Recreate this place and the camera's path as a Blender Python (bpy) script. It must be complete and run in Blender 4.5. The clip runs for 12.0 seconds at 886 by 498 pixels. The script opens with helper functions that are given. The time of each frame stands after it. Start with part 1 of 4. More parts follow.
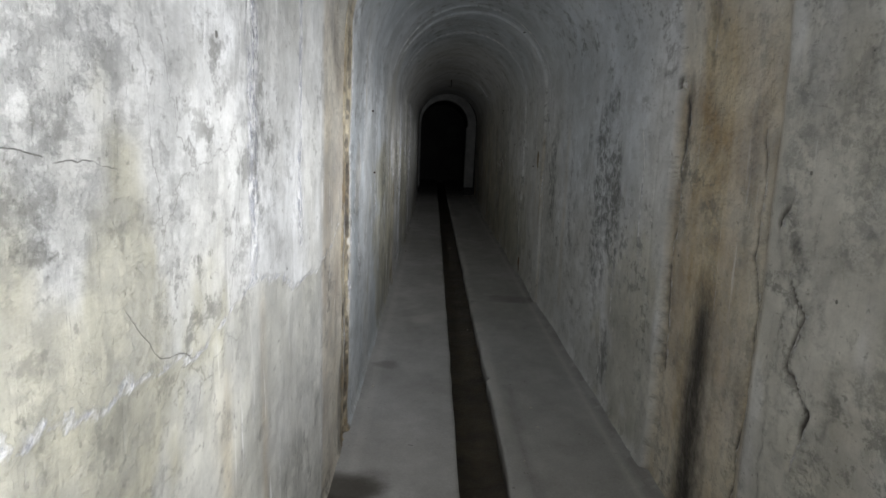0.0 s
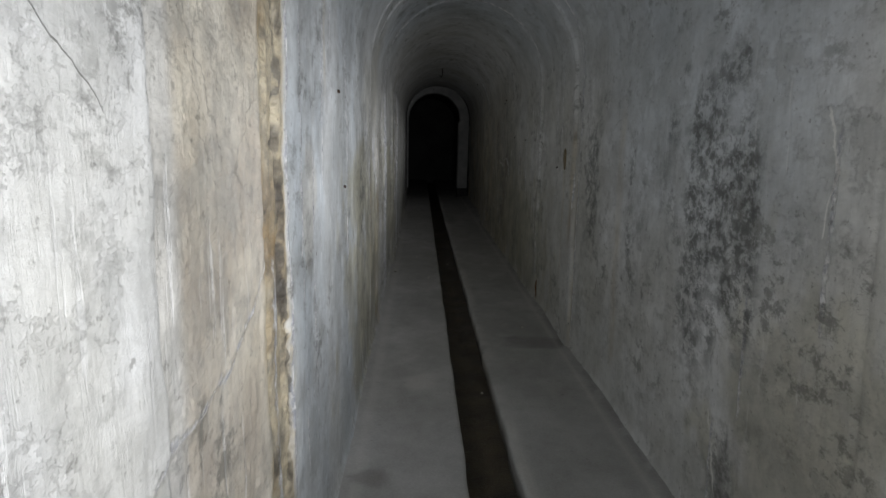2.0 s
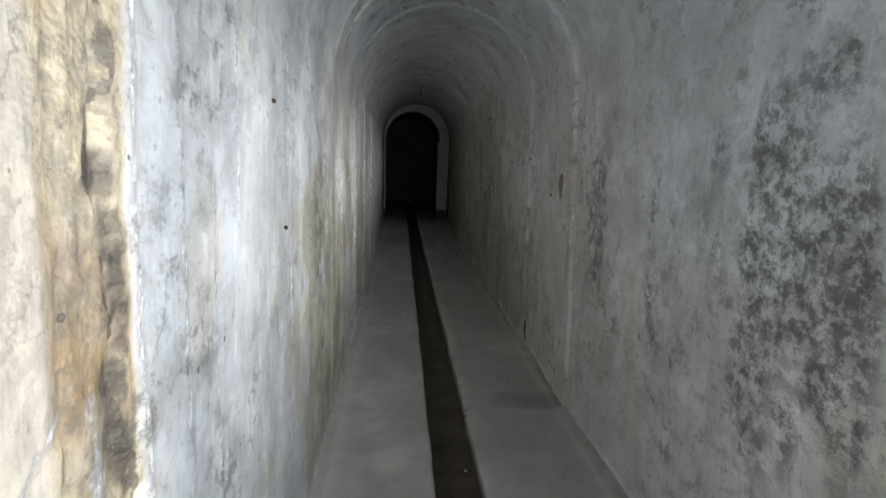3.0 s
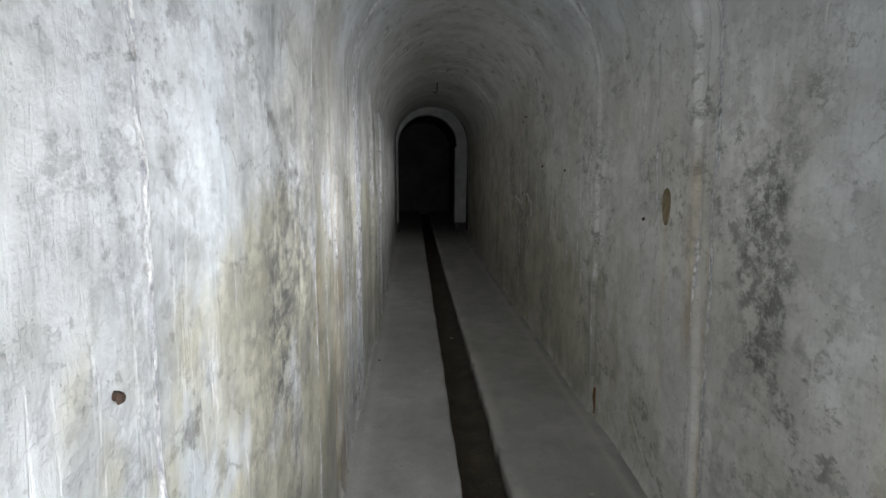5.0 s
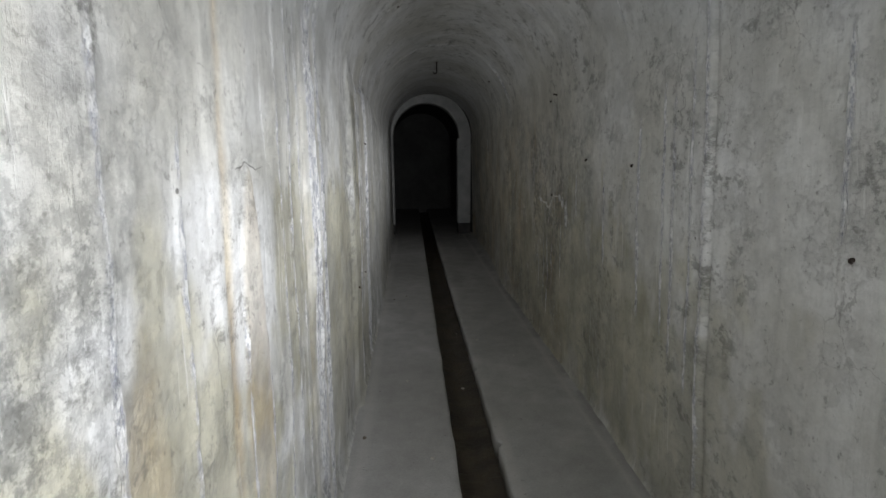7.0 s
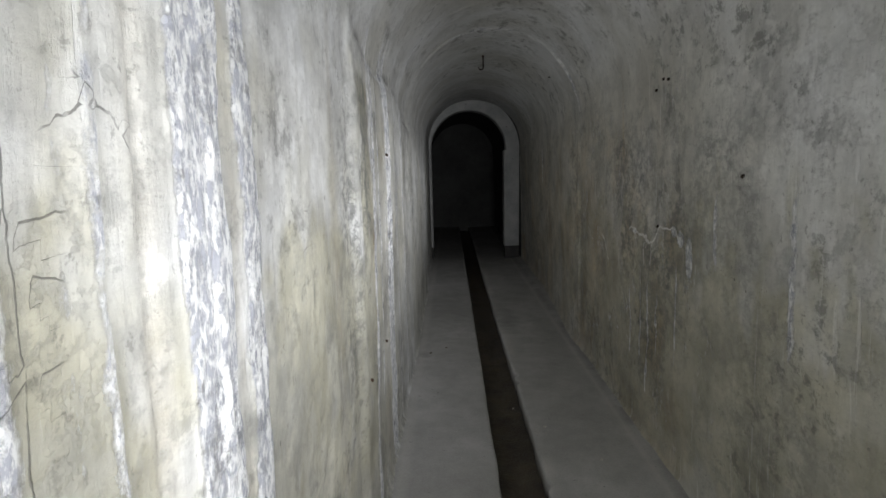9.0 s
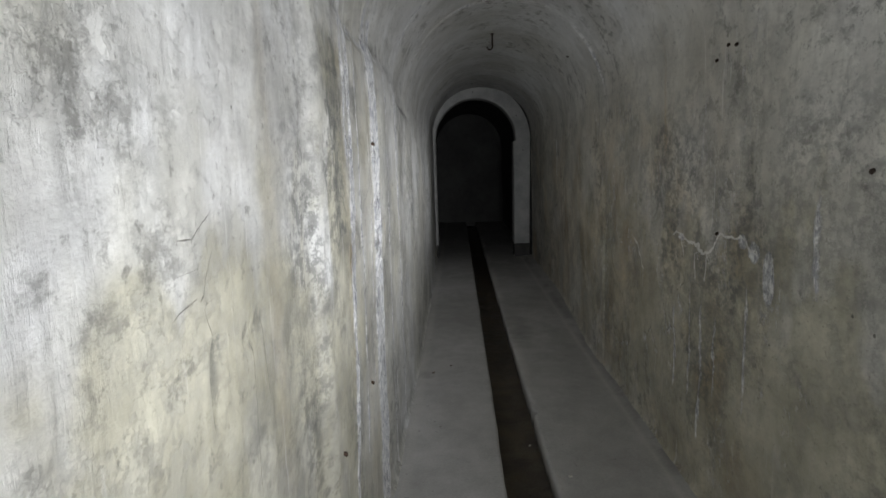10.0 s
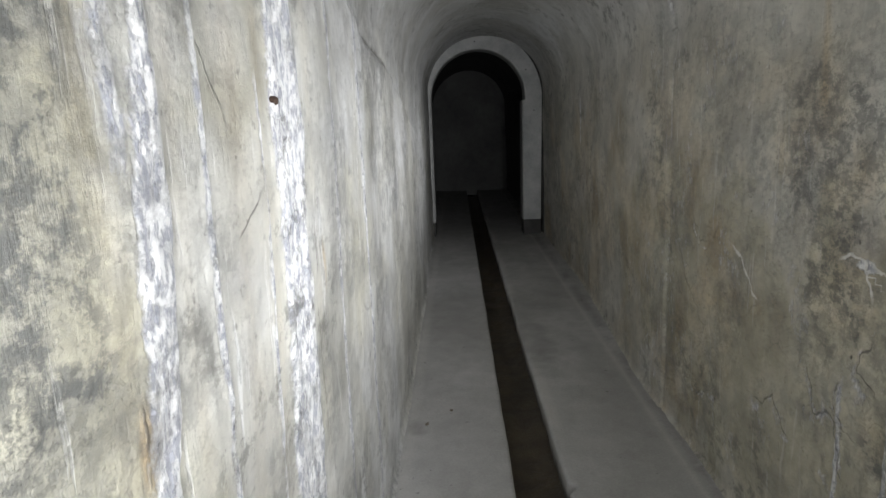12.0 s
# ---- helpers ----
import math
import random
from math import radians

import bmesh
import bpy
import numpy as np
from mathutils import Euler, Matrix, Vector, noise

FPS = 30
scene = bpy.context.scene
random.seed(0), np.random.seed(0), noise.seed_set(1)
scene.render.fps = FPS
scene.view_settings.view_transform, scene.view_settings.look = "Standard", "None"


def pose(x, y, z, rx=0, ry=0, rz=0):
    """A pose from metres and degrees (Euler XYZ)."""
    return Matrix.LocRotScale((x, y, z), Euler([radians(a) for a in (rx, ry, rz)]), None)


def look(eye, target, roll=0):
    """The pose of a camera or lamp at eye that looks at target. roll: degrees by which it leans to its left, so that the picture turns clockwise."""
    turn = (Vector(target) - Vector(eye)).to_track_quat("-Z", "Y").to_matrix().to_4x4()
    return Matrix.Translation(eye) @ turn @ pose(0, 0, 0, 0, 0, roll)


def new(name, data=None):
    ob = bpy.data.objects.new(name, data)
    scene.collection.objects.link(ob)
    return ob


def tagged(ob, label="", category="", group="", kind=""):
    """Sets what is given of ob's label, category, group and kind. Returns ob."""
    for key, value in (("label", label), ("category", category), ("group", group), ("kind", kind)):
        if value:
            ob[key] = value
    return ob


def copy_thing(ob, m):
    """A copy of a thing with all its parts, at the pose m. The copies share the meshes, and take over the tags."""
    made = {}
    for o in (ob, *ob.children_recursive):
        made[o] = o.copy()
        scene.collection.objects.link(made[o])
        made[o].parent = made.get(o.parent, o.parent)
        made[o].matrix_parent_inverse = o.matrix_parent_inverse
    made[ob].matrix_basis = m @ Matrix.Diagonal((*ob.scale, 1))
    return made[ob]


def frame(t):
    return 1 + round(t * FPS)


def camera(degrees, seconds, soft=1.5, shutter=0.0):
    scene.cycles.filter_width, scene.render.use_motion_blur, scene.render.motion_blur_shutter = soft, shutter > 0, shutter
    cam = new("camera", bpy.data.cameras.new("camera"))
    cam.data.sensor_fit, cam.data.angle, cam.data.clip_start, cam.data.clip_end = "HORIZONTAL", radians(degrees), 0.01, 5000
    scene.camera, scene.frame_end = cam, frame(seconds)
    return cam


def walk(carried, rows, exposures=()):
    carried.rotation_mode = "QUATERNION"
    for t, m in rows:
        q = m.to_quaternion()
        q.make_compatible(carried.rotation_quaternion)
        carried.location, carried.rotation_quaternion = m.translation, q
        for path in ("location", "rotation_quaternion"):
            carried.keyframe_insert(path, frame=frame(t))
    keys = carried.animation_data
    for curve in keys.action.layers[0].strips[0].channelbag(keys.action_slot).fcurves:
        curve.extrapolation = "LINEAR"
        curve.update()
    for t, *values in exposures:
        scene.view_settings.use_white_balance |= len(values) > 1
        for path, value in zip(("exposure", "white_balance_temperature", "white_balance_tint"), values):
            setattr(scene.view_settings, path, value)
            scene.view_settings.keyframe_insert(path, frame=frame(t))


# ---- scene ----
cam = camera(68.0, 12.0)

PATH = [
    (0, (-0.063, -0.454, 1.441), (-0.024, 1.518, 1.109), 2.1),
    (0.5, (-0.105, -0.06, 1.441), (-0.043, 1.909, 1.098), 1.5),
    (1, (-0.128, 0.214, 1.41), (-0.069, 2.178, 1.035), 1.4),
    (1.5, (-0.094, 0.603, 1.434), (-0.039, 2.566, 1.052), 1.1),
    (2, (-0.119, 1.004, 1.425), (-0.048, 2.974, 1.086), 0.9),
    (2.5, (-0.136, 1.313, 1.446), (-0.049, 3.289, 1.149), 1.3),
    (3, (-0.078, 1.696, 1.446), (0.055, 3.672, 1.164), 1.3),
    (3.5, (-0.077, 2.012, 1.427), (0.059, 3.991, 1.172), 0.8),
    (5.5, (-0.124, 3.45, 1.467), (-0.044, 5.429, 1.193), -0.1),
    (6, (-0.101, 3.784, 1.418), (-0.026, 5.762, 1.133), 0.1),
    (6.5, (-0.06, 4.143, 1.455), (0.016, 6.121, 1.172), -0.4),
    (7, (-0.093, 4.533, 1.463), (-0.002, 6.511, 1.18), -1.1),
    (9, (-0.102, 5.991, 1.471), (-0.131, 7.977, 1.231), -1.6),
    (9.5, (-0.084, 6.36, 1.493), (-0.133, 8.345, 1.248), -1.7),
    (10, (-0.091, 6.678, 1.473), (-0.141, 8.66, 1.211), -1.8),
    (10.5, (-0.12, 6.991, 1.49), (-0.181, 8.971, 1.217), -1.8),
    (11, (-0.088, 7.358, 1.486), (-0.13, 9.335, 1.182), -1.6),
    (11.5, (-0.075, 7.67, 1.468), (-0.109, 9.638, 1.113), -2.0),
    (12, (-0.1, 8.049, 1.499), (-0.152, 10.013, 1.123), -2.3),
]
START, BEND, FALL, FAR_FALL = -0.454, 5.0, 3.8, 4.6      # metres over which the added spots drop to a third, up to the bend and past it


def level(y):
    """The natural logarithm of an added spot's strength at a station."""
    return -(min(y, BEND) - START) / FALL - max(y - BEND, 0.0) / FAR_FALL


TRIM = [-1.05, -1.25, -1.4, -1.55, -1.55, -1.3, -1.0, -0.95, -1.3, -1.4, -1.08, -1.35, -1.4, -1.7, -1.5, -1.25, -1.5, -1.1, -1.2]
EXPOSE = [(row[0], -1.4427 * level(row[1][1]) + trim) for row, trim in zip(PATH, TRIM)]
walk(cam, [(t, look(eye, target, roll)) for t, eye, target, roll in PATH], EXPOSE)

# ---- light: unseen spots added along the way, standing in for one carried torch ----
world = bpy.data.worlds.new("tunnel_dark")
world.use_nodes = True
world.node_tree.nodes["Background"].inputs[0].default_value = (0.6, 0.7, 0.8, 1)
world.node_tree.nodes["Background"].inputs[1].default_value = 0.0
scene.world = world

SPOT_POWER, STEP = 80.0, 0.85
FLOOR_SHARE_AT = (-2.0, 1.0, 2.5, 4.0, 6.0, 8.0, 9.0, 12.0)
FLOOR_SHARE = (0.06, 0.03, 0.08, 0.04, 0.01, 0.0, 0.06, 0.16)      # share of the added floor spot there
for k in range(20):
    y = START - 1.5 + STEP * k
    strength = 0.68 * SPOT_POWER * math.exp(level(y))
    # a spot for the near wall, a weaker one opposite, a third for the floor
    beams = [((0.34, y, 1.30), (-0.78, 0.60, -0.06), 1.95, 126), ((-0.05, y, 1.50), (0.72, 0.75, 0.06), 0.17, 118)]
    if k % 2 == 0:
        beams.append(((0.05, y, 1.30), (0.10, 0.80, -0.62), 2 * float(np.interp(y, FLOOR_SHARE_AT, FLOOR_SHARE)), 88))
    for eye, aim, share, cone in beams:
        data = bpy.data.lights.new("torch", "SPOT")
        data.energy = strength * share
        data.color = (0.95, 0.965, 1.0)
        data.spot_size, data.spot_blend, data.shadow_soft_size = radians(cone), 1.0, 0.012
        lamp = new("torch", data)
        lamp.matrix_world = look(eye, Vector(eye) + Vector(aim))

# ---- numeric noise for reliefs and stains ----
TABLE = np.random.RandomState(7).rand(512, 512)


def grain(u, v, seed=0):
    """Smooth value noise, 0 to 1, one cell per unit."""
    u, v = np.broadcast_arrays(np.asarray(u, float) + seed * 17.31, np.asarray(v, float) + seed * 9.73)
    iu, iv = np.floor(u).astype(int), np.floor(v).astype(int)
    fu, fv = u - iu, v - iv
    fu, fv = fu * fu * (3 - 2 * fu), fv * fv * (3 - 2 * fv)
    a, b = TABLE[iu % 512, iv % 512], TABLE[(iu + 1) % 512, iv % 512]
    c, d = TABLE[iu % 512, (iv + 1) % 512], TABLE[(iu + 1) % 512, (iv + 1) % 512]
    return (a * (1 - fu) + b * fu) * (1 - fv) + (c * (1 - fu) + d * fu) * fv


def cloud(u, v, seed=0, octaves=4):
    total, amount, size = 0.0, 0.0, 1.0
    for o in range(octaves):
        total = total + size * grain(u * 2 ** o, v * 2 ** o, seed + o)
        amount += size
        size *= 0.55
    return total / amount


def ramp(x, a, b):
    x = np.clip((x - a) / (b - a), 0, 1)
    return x * x * (3 - 2 * x)


def within(shape, Y, Z, low, high):
    """Works a shape out over the stretch low to high of the tunnel alone."""
    if np.ndim(Y) < 2:
        return shape(Y, Z)
    i, j = np.searchsorted(Y[:, 0], (low, high))
    out = np.zeros(Y.shape)
    if j > i:
        out[i:j] = shape(Y[i:j], Z[i:j])
    return out


def run(Y, Z, y, width, low, high, seed=0, wander=1.0):
    """A vertical run of width, from high down to low."""
    def shape(Y, Z):
        shift = (cloud(Z * 5, y, seed, 5) - 0.5) * width * 0.8 * wander
        lumps = 0.1 + 1.5 * cloud(Z * 7, Y * 22, seed + 3)
        ends = ramp(Z, low - 0.06, low + 0.12) * (1 - ramp(Z, high - 0.12, high + 0.06))
        return np.clip(np.exp(-((Y - y - shift) / width) ** 2) * lumps * ends, 0, 1)
    return within(shape, Y, Z, y - 4 * width, y + 4 * width)


def blot(Y, Z, y, z, ry, rz, seed=0, ragged=0.9):
    def shape(Y, Z):
        r = np.sqrt(((Y - y) / ry) ** 2 + ((Z - z) / rz) ** 2)
        return 1 - ramp(r + (cloud(Y * 7, Z * 5, seed) - 0.5) * 2 * ragged, 0.55, 1.15)
    return within(shape, Y, Z, y - 2.1 * ry, y + 2.1 * ry)


def cracked(Y, Z, points, width, seed=0, jag=0.03):
    """A ragged line through the points."""
    def shape(Y, Z):
        yy = Y + (cloud(Y * 9, Z * 9, seed) - 0.5) * jag * 2
        zz = Z + (cloud(Y * 9, Z * 9, seed + 5) - 0.5) * jag * 2
        near = np.full(np.shape(yy), 9.0)
        for (ya, za), (yb, zb) in zip(points, points[1:]):
            dy, dz = yb - ya, zb - za
            s = np.clip(((yy - ya) * dy + (zz - za) * dz) / (dy * dy + dz * dz), 0, 1)
            near = np.minimum(near, np.hypot(yy - ya - s * dy, zz - za - s * dz))
        return np.exp(-(near / width) ** 2)
    ys = [p[0] for p in points]
    return within(shape, Y, Z, min(ys) - 0.15, max(ys) + 0.15)


def fissure(out, Y, Z, points, width, seed=0, jag=0.015, amount=1.0):
    """A hairline crack: the signed distance to its line, and where it is open."""
    ys = [p[0] for p in points]
    i, j = np.searchsorted(Y[:, 0], (min(ys) - 0.2, max(ys) + 0.2))
    if j <= i:
        return
    gap = out.setdefault("gap", np.full(Y.shape, 9.0))
    y, z = Y[i:j], Z[i:j]
    yy = y + (cloud(y * 14, z * 14, seed) - 0.5) * jag * 2
    zz = z + (cloud(y * 14, z * 14, seed + 5) - 0.5) * jag * 2
    near, side, past = np.full(y.shape, 9.0), np.zeros(y.shape), np.zeros(y.shape)
    for (ya, za), (yb, zb) in zip(points, points[1:]):
        dy, dz = yb - ya, zb - za
        long = math.hypot(dy, dz)
        s = ((yy - ya) * dy + (zz - za) * dz) / long ** 2
        lateral = ((yy - ya) * dz - (zz - za) * dy) / long
        c = np.clip(s, 0, 1)
        d = np.hypot(yy - ya - c * dy, zz - za - c * dz)
        closer = d < near
        near = np.where(closer, d, near)
        side = np.where(closer, lateral, side)
        past = np.where(closer, np.abs(s - c) * long, past)
    take = near < gap[i:j]
    open_here = amount * (1 - ramp(near, 0.03, 0.05)) * (1 - ramp(past, 0.0, 0.02))
    out["rift"][i:j] = np.where(take, np.clip(side / width, -20, 20), out["rift"][i:j])
    out["seam"][i:j] = np.where(take, open_here, out["seam"][i:j])
    gap[i:j] = np.minimum(gap[i:j], near)


def column(Y, Z, start, end, low, high, seed=0):
    """A flat-topped sheet of lime with ragged flanks."""
    def shape(Y, Z):
        edge = (cloud(Z * 9, Y * 5, seed) - 0.5) * 0.05
        ends = ramp(Z, low - 0.06, low + 0.12) * (1 - ramp(Z, high - 0.12, high + 0.06))
        return ramp(Y + edge, start - 0.008, start + 0.008) * (1 - ramp(Y - edge, end - 0.008, end + 0.008)) * ends
    return within(shape, Y, Z, start - 0.15, end + 0.15)


def side_of(Y, Z, points, seed=0, jag=0.03, soft=0.012):
    ys, zs = zip(*points)
    zz = Z + (cloud(Y * 9, Z * 9, seed + 5) - 0.5) * jag * 2
    inside = ramp(Y, ys[0], ys[0] + 0.03) * (1 - ramp(Y, ys[-1] - 0.03, ys[-1]))
    return ramp(zz - np.interp(Y, ys, zs), -soft, soft) * inside


# ---- materials ----
def nodes_of(name):
    m = bpy.data.materials.new(name)
    m.use_nodes = True
    t = m.node_tree
    return m, t, t.nodes["Principled BSDF"]


def add(t, kind, **values):
    n = t.nodes.new(kind)
    for k, v in values.items():
        n.inputs[k.replace("_", " ")].default_value = v
    return n


def mixed(t, factor, a, b, blend="MIX"):
    n = t.nodes.new("ShaderNodeMix")
    n.data_type, n.blend_type = "RGBA", blend
    for socket, value in ((n.inputs[0], factor), (n.inputs[6], a), (n.inputs[7], b)):
        if hasattr(value, "links"):
            t.links.new(value, socket)
        elif isinstance(value, tuple):
            socket.default_value = (*value, 1)
        else:
            socket.default_value = value
    return n.outputs[2]


def calc(t, op, a, b=0.0, c=0.0):
    n = t.nodes.new("ShaderNodeMath")
    n.operation, n.use_clamp = op, op in ("MULTIPLY_ADD",)
    for socket, value in zip(n.inputs, (a, b, c)):
        if hasattr(value, "links"):
            t.links.new(value, socket)
        else:
            socket.default_value = value
    return n.outputs[0]


def noisy(t, scale, stretch=(1, 1, 1), detail=6, rough=0.6, low=0.35, high=0.65, shift=0.0, where=None):
    """A noise of the object's own space, stretched, cut to 0 to 1 between low and high."""
    co = t.nodes.new("ShaderNodeTexCoord")
    mp = t.nodes.new("ShaderNodeMapping")
    mp.inputs["Scale"].default_value = stretch
    mp.inputs["Location"].default_value = (shift, shift * 1.7, shift * 0.6)
    t.links.new(where or co.outputs["Object"], mp.inputs["Vector"])
    n = add(t, "ShaderNodeTexNoise", Scale=scale, Detail=detail, Roughness=rough)
    t.links.new(mp.outputs[0], n.inputs["Vector"])
    r = t.nodes.new("ShaderNodeMapRange")
    r.inputs["From Min"].default_value, r.inputs["From Max"].default_value = low, high
    t.links.new(n.outputs["Fac"], r.inputs["Value"])
    return r.outputs[0]


def attribute(t, name):
    n = t.nodes.new("ShaderNodeAttribute")
    n.attribute_name = name
    return n


def wall_material(name):
    """Whitewashed concrete with seeped streaks."""
    m, t, p = nodes_of(name)
    flat = attribute(t, "sheet").outputs["Vector"]      # metres along the tunnel, metres up and over the section
    flow = attribute(t, "flow").outputs["Fac"]          # where water runs straight down

    def n(scale, stretch=(1, 1, 1), **more):
        return noisy(t, scale, stretch, where=flat, **more)

    def both(a, b):
        return calc(t, "MULTIPLY", a, b)
    wide = n(1.7, (1, 0.8, 1), detail=5, low=0.38, high=0.60)
    cloudy = n(3.2, (0.85, 0.9, 1), detail=9, rough=0.64, low=0.40, high=0.62, shift=2)
    mottle = n(8.5, (0.75, 1, 1), detail=11, rough=0.72, low=0.46, high=0.58, shift=6)
    part_of = both(flow, n(1.6, (1, 0.7, 1), detail=4, low=0.46, high=0.6, shift=31))
    streak = both(part_of, n(13, (1, 0.13, 1), detail=8, rough=0.72, low=0.44, high=0.60, shift=3))
    thin = both(flow, n(40, (1, 0.15, 1), detail=7, rough=0.75, low=0.46, high=0.70, shift=5))
    fine = n(60, (0.8, 1, 1), detail=8, rough=0.8, low=0.3, high=0.7, shift=8)
    knob = n(15, (0.8, 1, 1), detail=7, rough=0.62, low=0.35, high=0.68, shift=18)
    grit = n(64, (1, 0.5, 1), detail=8, rough=0.75, low=0.44, high=0.53, shift=41)
    drip = both(part_of, n(30, (1, 0.07, 1), detail=5, rough=0.6, low=0.60, high=0.65, shift=11))
    fleck = n(40, (0.7, 0.7, 1), detail=6, rough=0.7, low=0.60, high=0.65, shift=14)
    peel = n(4.5, (0.8, 1, 1), detail=13, rough=0.76, low=0.535, high=0.552, shift=24)
    body = mixed(t, wide, (0.56, 0.555, 0.525), (0.72, 0.725, 0.725))
    body = mixed(t, both(cloudy, calc(t, "MULTIPLY_ADD", flow, 0.10, 0.25)), body, (0.34, 0.34, 0.325))
    body = mixed(t, both(streak, 0.35), body, (0.31, 0.305, 0.285))
    body = mixed(t, attribute(t, "blue").outputs["Fac"], body, mixed(t, cloudy, (0.52, 0.565, 0.605), (0.36, 0.40, 0.43)))
    body = mixed(t, both(attribute(t, "olive").outputs["Fac"], 0.92), body, mixed(t, cloudy, (0.475, 0.455, 0.355), (0.275, 0.26, 0.19)))
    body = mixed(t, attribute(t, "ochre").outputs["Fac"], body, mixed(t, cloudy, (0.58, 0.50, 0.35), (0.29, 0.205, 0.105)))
    body = mixed(t, both(peel, 0.22), body, (0.27, 0.27, 0.255))
    body = mixed(t, both(mottle, calc(t, "MULTIPLY_ADD", flow, 0.22, 0.08)), body, (0.25, 0.25, 0.235))
    body = mixed(t, both(thin, 0.28), body, (0.24, 0.24, 0.225))
    body = mixed(t, both(drip, 0.6), body, (0.76, 0.76, 0.75))
    lime = calc(t, "MULTIPLY_ADD", attribute(t, "white").outputs["Fac"], 3.2, both(n(30, (0.9, 0.6, 1), detail=9, rough=0.75, low=0.38, high=0.60, shift=45), -1.3))
    body = mixed(t, lime, body, mixed(t, grit, (0.40, 0.41, 0.45), (0.82, 0.82, 0.81)))
    speck = n(20, (0.75, 0.9, 1), detail=11, rough=0.8, low=0.47, high=0.535, shift=21)
    mould = both(attribute(t, "mould").outputs["Fac"], calc(t, "MULTIPLY_ADD", speck, 0.75, both(mottle, 0.35)))
    body = mixed(t, both(mould, 0.9), body, (0.085, 0.088, 0.085))
    region = n(1.9, (1, 0.8, 1), detail=5, low=0.44, high=0.60, shift=51)
    blotch = both(region, n(10, (0.75, 1, 1), detail=12, rough=0.78, low=0.52, high=0.575, shift=55))
    body = mixed(t, both(blotch, 0.65), body, (0.11, 0.108, 0.095))
    warp = t.nodes.new("ShaderNodeVectorMath")
    warp.operation = "MULTIPLY_ADD"
    bend = add(t, "ShaderNodeTexNoise", Scale=5.0, Detail=6.0, Roughness=0.65)
    t.links.new(flat, bend.inputs["Vector"])
    t.links.new(bend.outputs["Color"], warp.inputs[0])
    warp.inputs[1].default_value = (0.22, 0.22, 0.0)
    t.links.new(flat, warp.inputs[2])
    cell = add(t, "ShaderNodeTexVoronoi", Scale=3.6)
    cell.feature = "DISTANCE_TO_EDGE"
    t.links.new(warp.outputs[0], cell.inputs["Vector"])
    net = t.nodes.new("ShaderNodeMapRange")
    net.inputs["From Min"].default_value, net.inputs["From Max"].default_value = 0.003, 0.010
    net.inputs["To Min"].default_value, net.inputs["To Max"].default_value = 1.0, 0.0
    t.links.new(cell.outputs["Distance"], net.inputs["Value"])
    hair = both(net.outputs[0], n(1.3, detail=3, low=0.57, high=0.64, shift=71))
    body = mixed(t, both(hair, 0.45), body, (0.10, 0.095, 0.08))
    # pinholes in the casting
    hole = add(t, "ShaderNodeTexVoronoi", Scale=11.0)
    t.links.new(flat, hole.inputs["Vector"])
    pick = t.nodes.new("ShaderNodeSeparateColor")
    t.links.new(hole.outputs["Color"], pick.inputs[0])
    size = calc(t, "MULTIPLY_ADD", pick.outputs[0], 0.22, -0.14)
    pit = calc(t, "MULTIPLY_ADD", calc(t, "SUBTRACT", size, hole.outputs["Distance"]), 60.0, 0.0)
    body = mixed(t, both(pit, 0.8), body, (0.07, 0.065, 0.055))
    body = mixed(t, both(fleck, 0.5), body, (0.12, 0.115, 0.10))
    # cracks
    lean = calc(t, "ADD", attribute(t, "rift").outputs["Fac"], calc(t, "MULTIPLY_ADD", n(75, detail=4, low=0.25, high=0.75, shift=81), 1.5, 0.0))
    lean = calc(t, "ABSOLUTE", calc(t, "SUBTRACT", lean, 0.75))
    crack = both(calc(t, "MULTIPLY_ADD", attribute(t, "seam").outputs["Fac"], 1.0, 0.0), calc(t, "MULTIPLY_ADD", lean, -2.0, 2.0))
    crack = both(crack, n(16, detail=3, low=0.34, high=0.46, shift=85))
    pale = both(calc(t, "MULTIPLY_ADD", attribute(t, "seam").outputs["Fac"], -1.0, 0.0), calc(t, "MULTIPLY_ADD", lean, -2.0, 2.0))
    body = mixed(t, both(pale, 0.8), body, (0.74, 0.73, 0.70))
    body = mixed(t, both(crack, 0.7), body, (0.085, 0.08, 0.07))
    # stains and cracks, together with the shade put into the seep band
    stain_shade = calc(t, "MULTIPLY_ADD", attribute(t, "dark").outputs["Fac"], 1.35, both(n(30, (1, 0.6, 1), detail=7, rough=0.7, low=0.35, high=0.65, shift=91), -0.35))
    body = mixed(t, stain_shade, body, (0.045, 0.038, 0.03))
    body = mixed(t, 0.22, body, mixed(t, fine, (0.2, 0.2, 0.2), (0.8, 0.8, 0.8)), "SOFT_LIGHT")
    t.links.new(body, p.inputs["Base Color"])
    gloss = calc(t, "MULTIPLY_ADD", lime, -0.26, 0.56)
    gloss = calc(t, "MULTIPLY_ADD", drip, -0.25, gloss)
    gloss = calc(t, "MULTIPLY_ADD", both(part_of, mottle), -0.14, gloss)
    t.links.new(gloss, p.inputs["Roughness"])
    p.inputs["Specular IOR Level"].default_value = 0.5
    b1 = add(t, "ShaderNodeBump", Strength=0.65, Distance=0.008)
    b2 = add(t, "ShaderNodeBump", Strength=0.22, Distance=0.002)
    tall = calc(t, "ADD", both(both(knob, 0.5), calc(t, "MULTIPLY_ADD", flow, 0.85, 0.15)), calc(t, "ADD", both(drip, 0.35), both(thin, 0.25)))
    tall = calc(t, "ADD", tall, both(both(lime, grit), 1.1))
    tall = calc(t, "ADD", tall, calc(t, "ADD", both(peel, -0.18), both(crack, -0.5)))
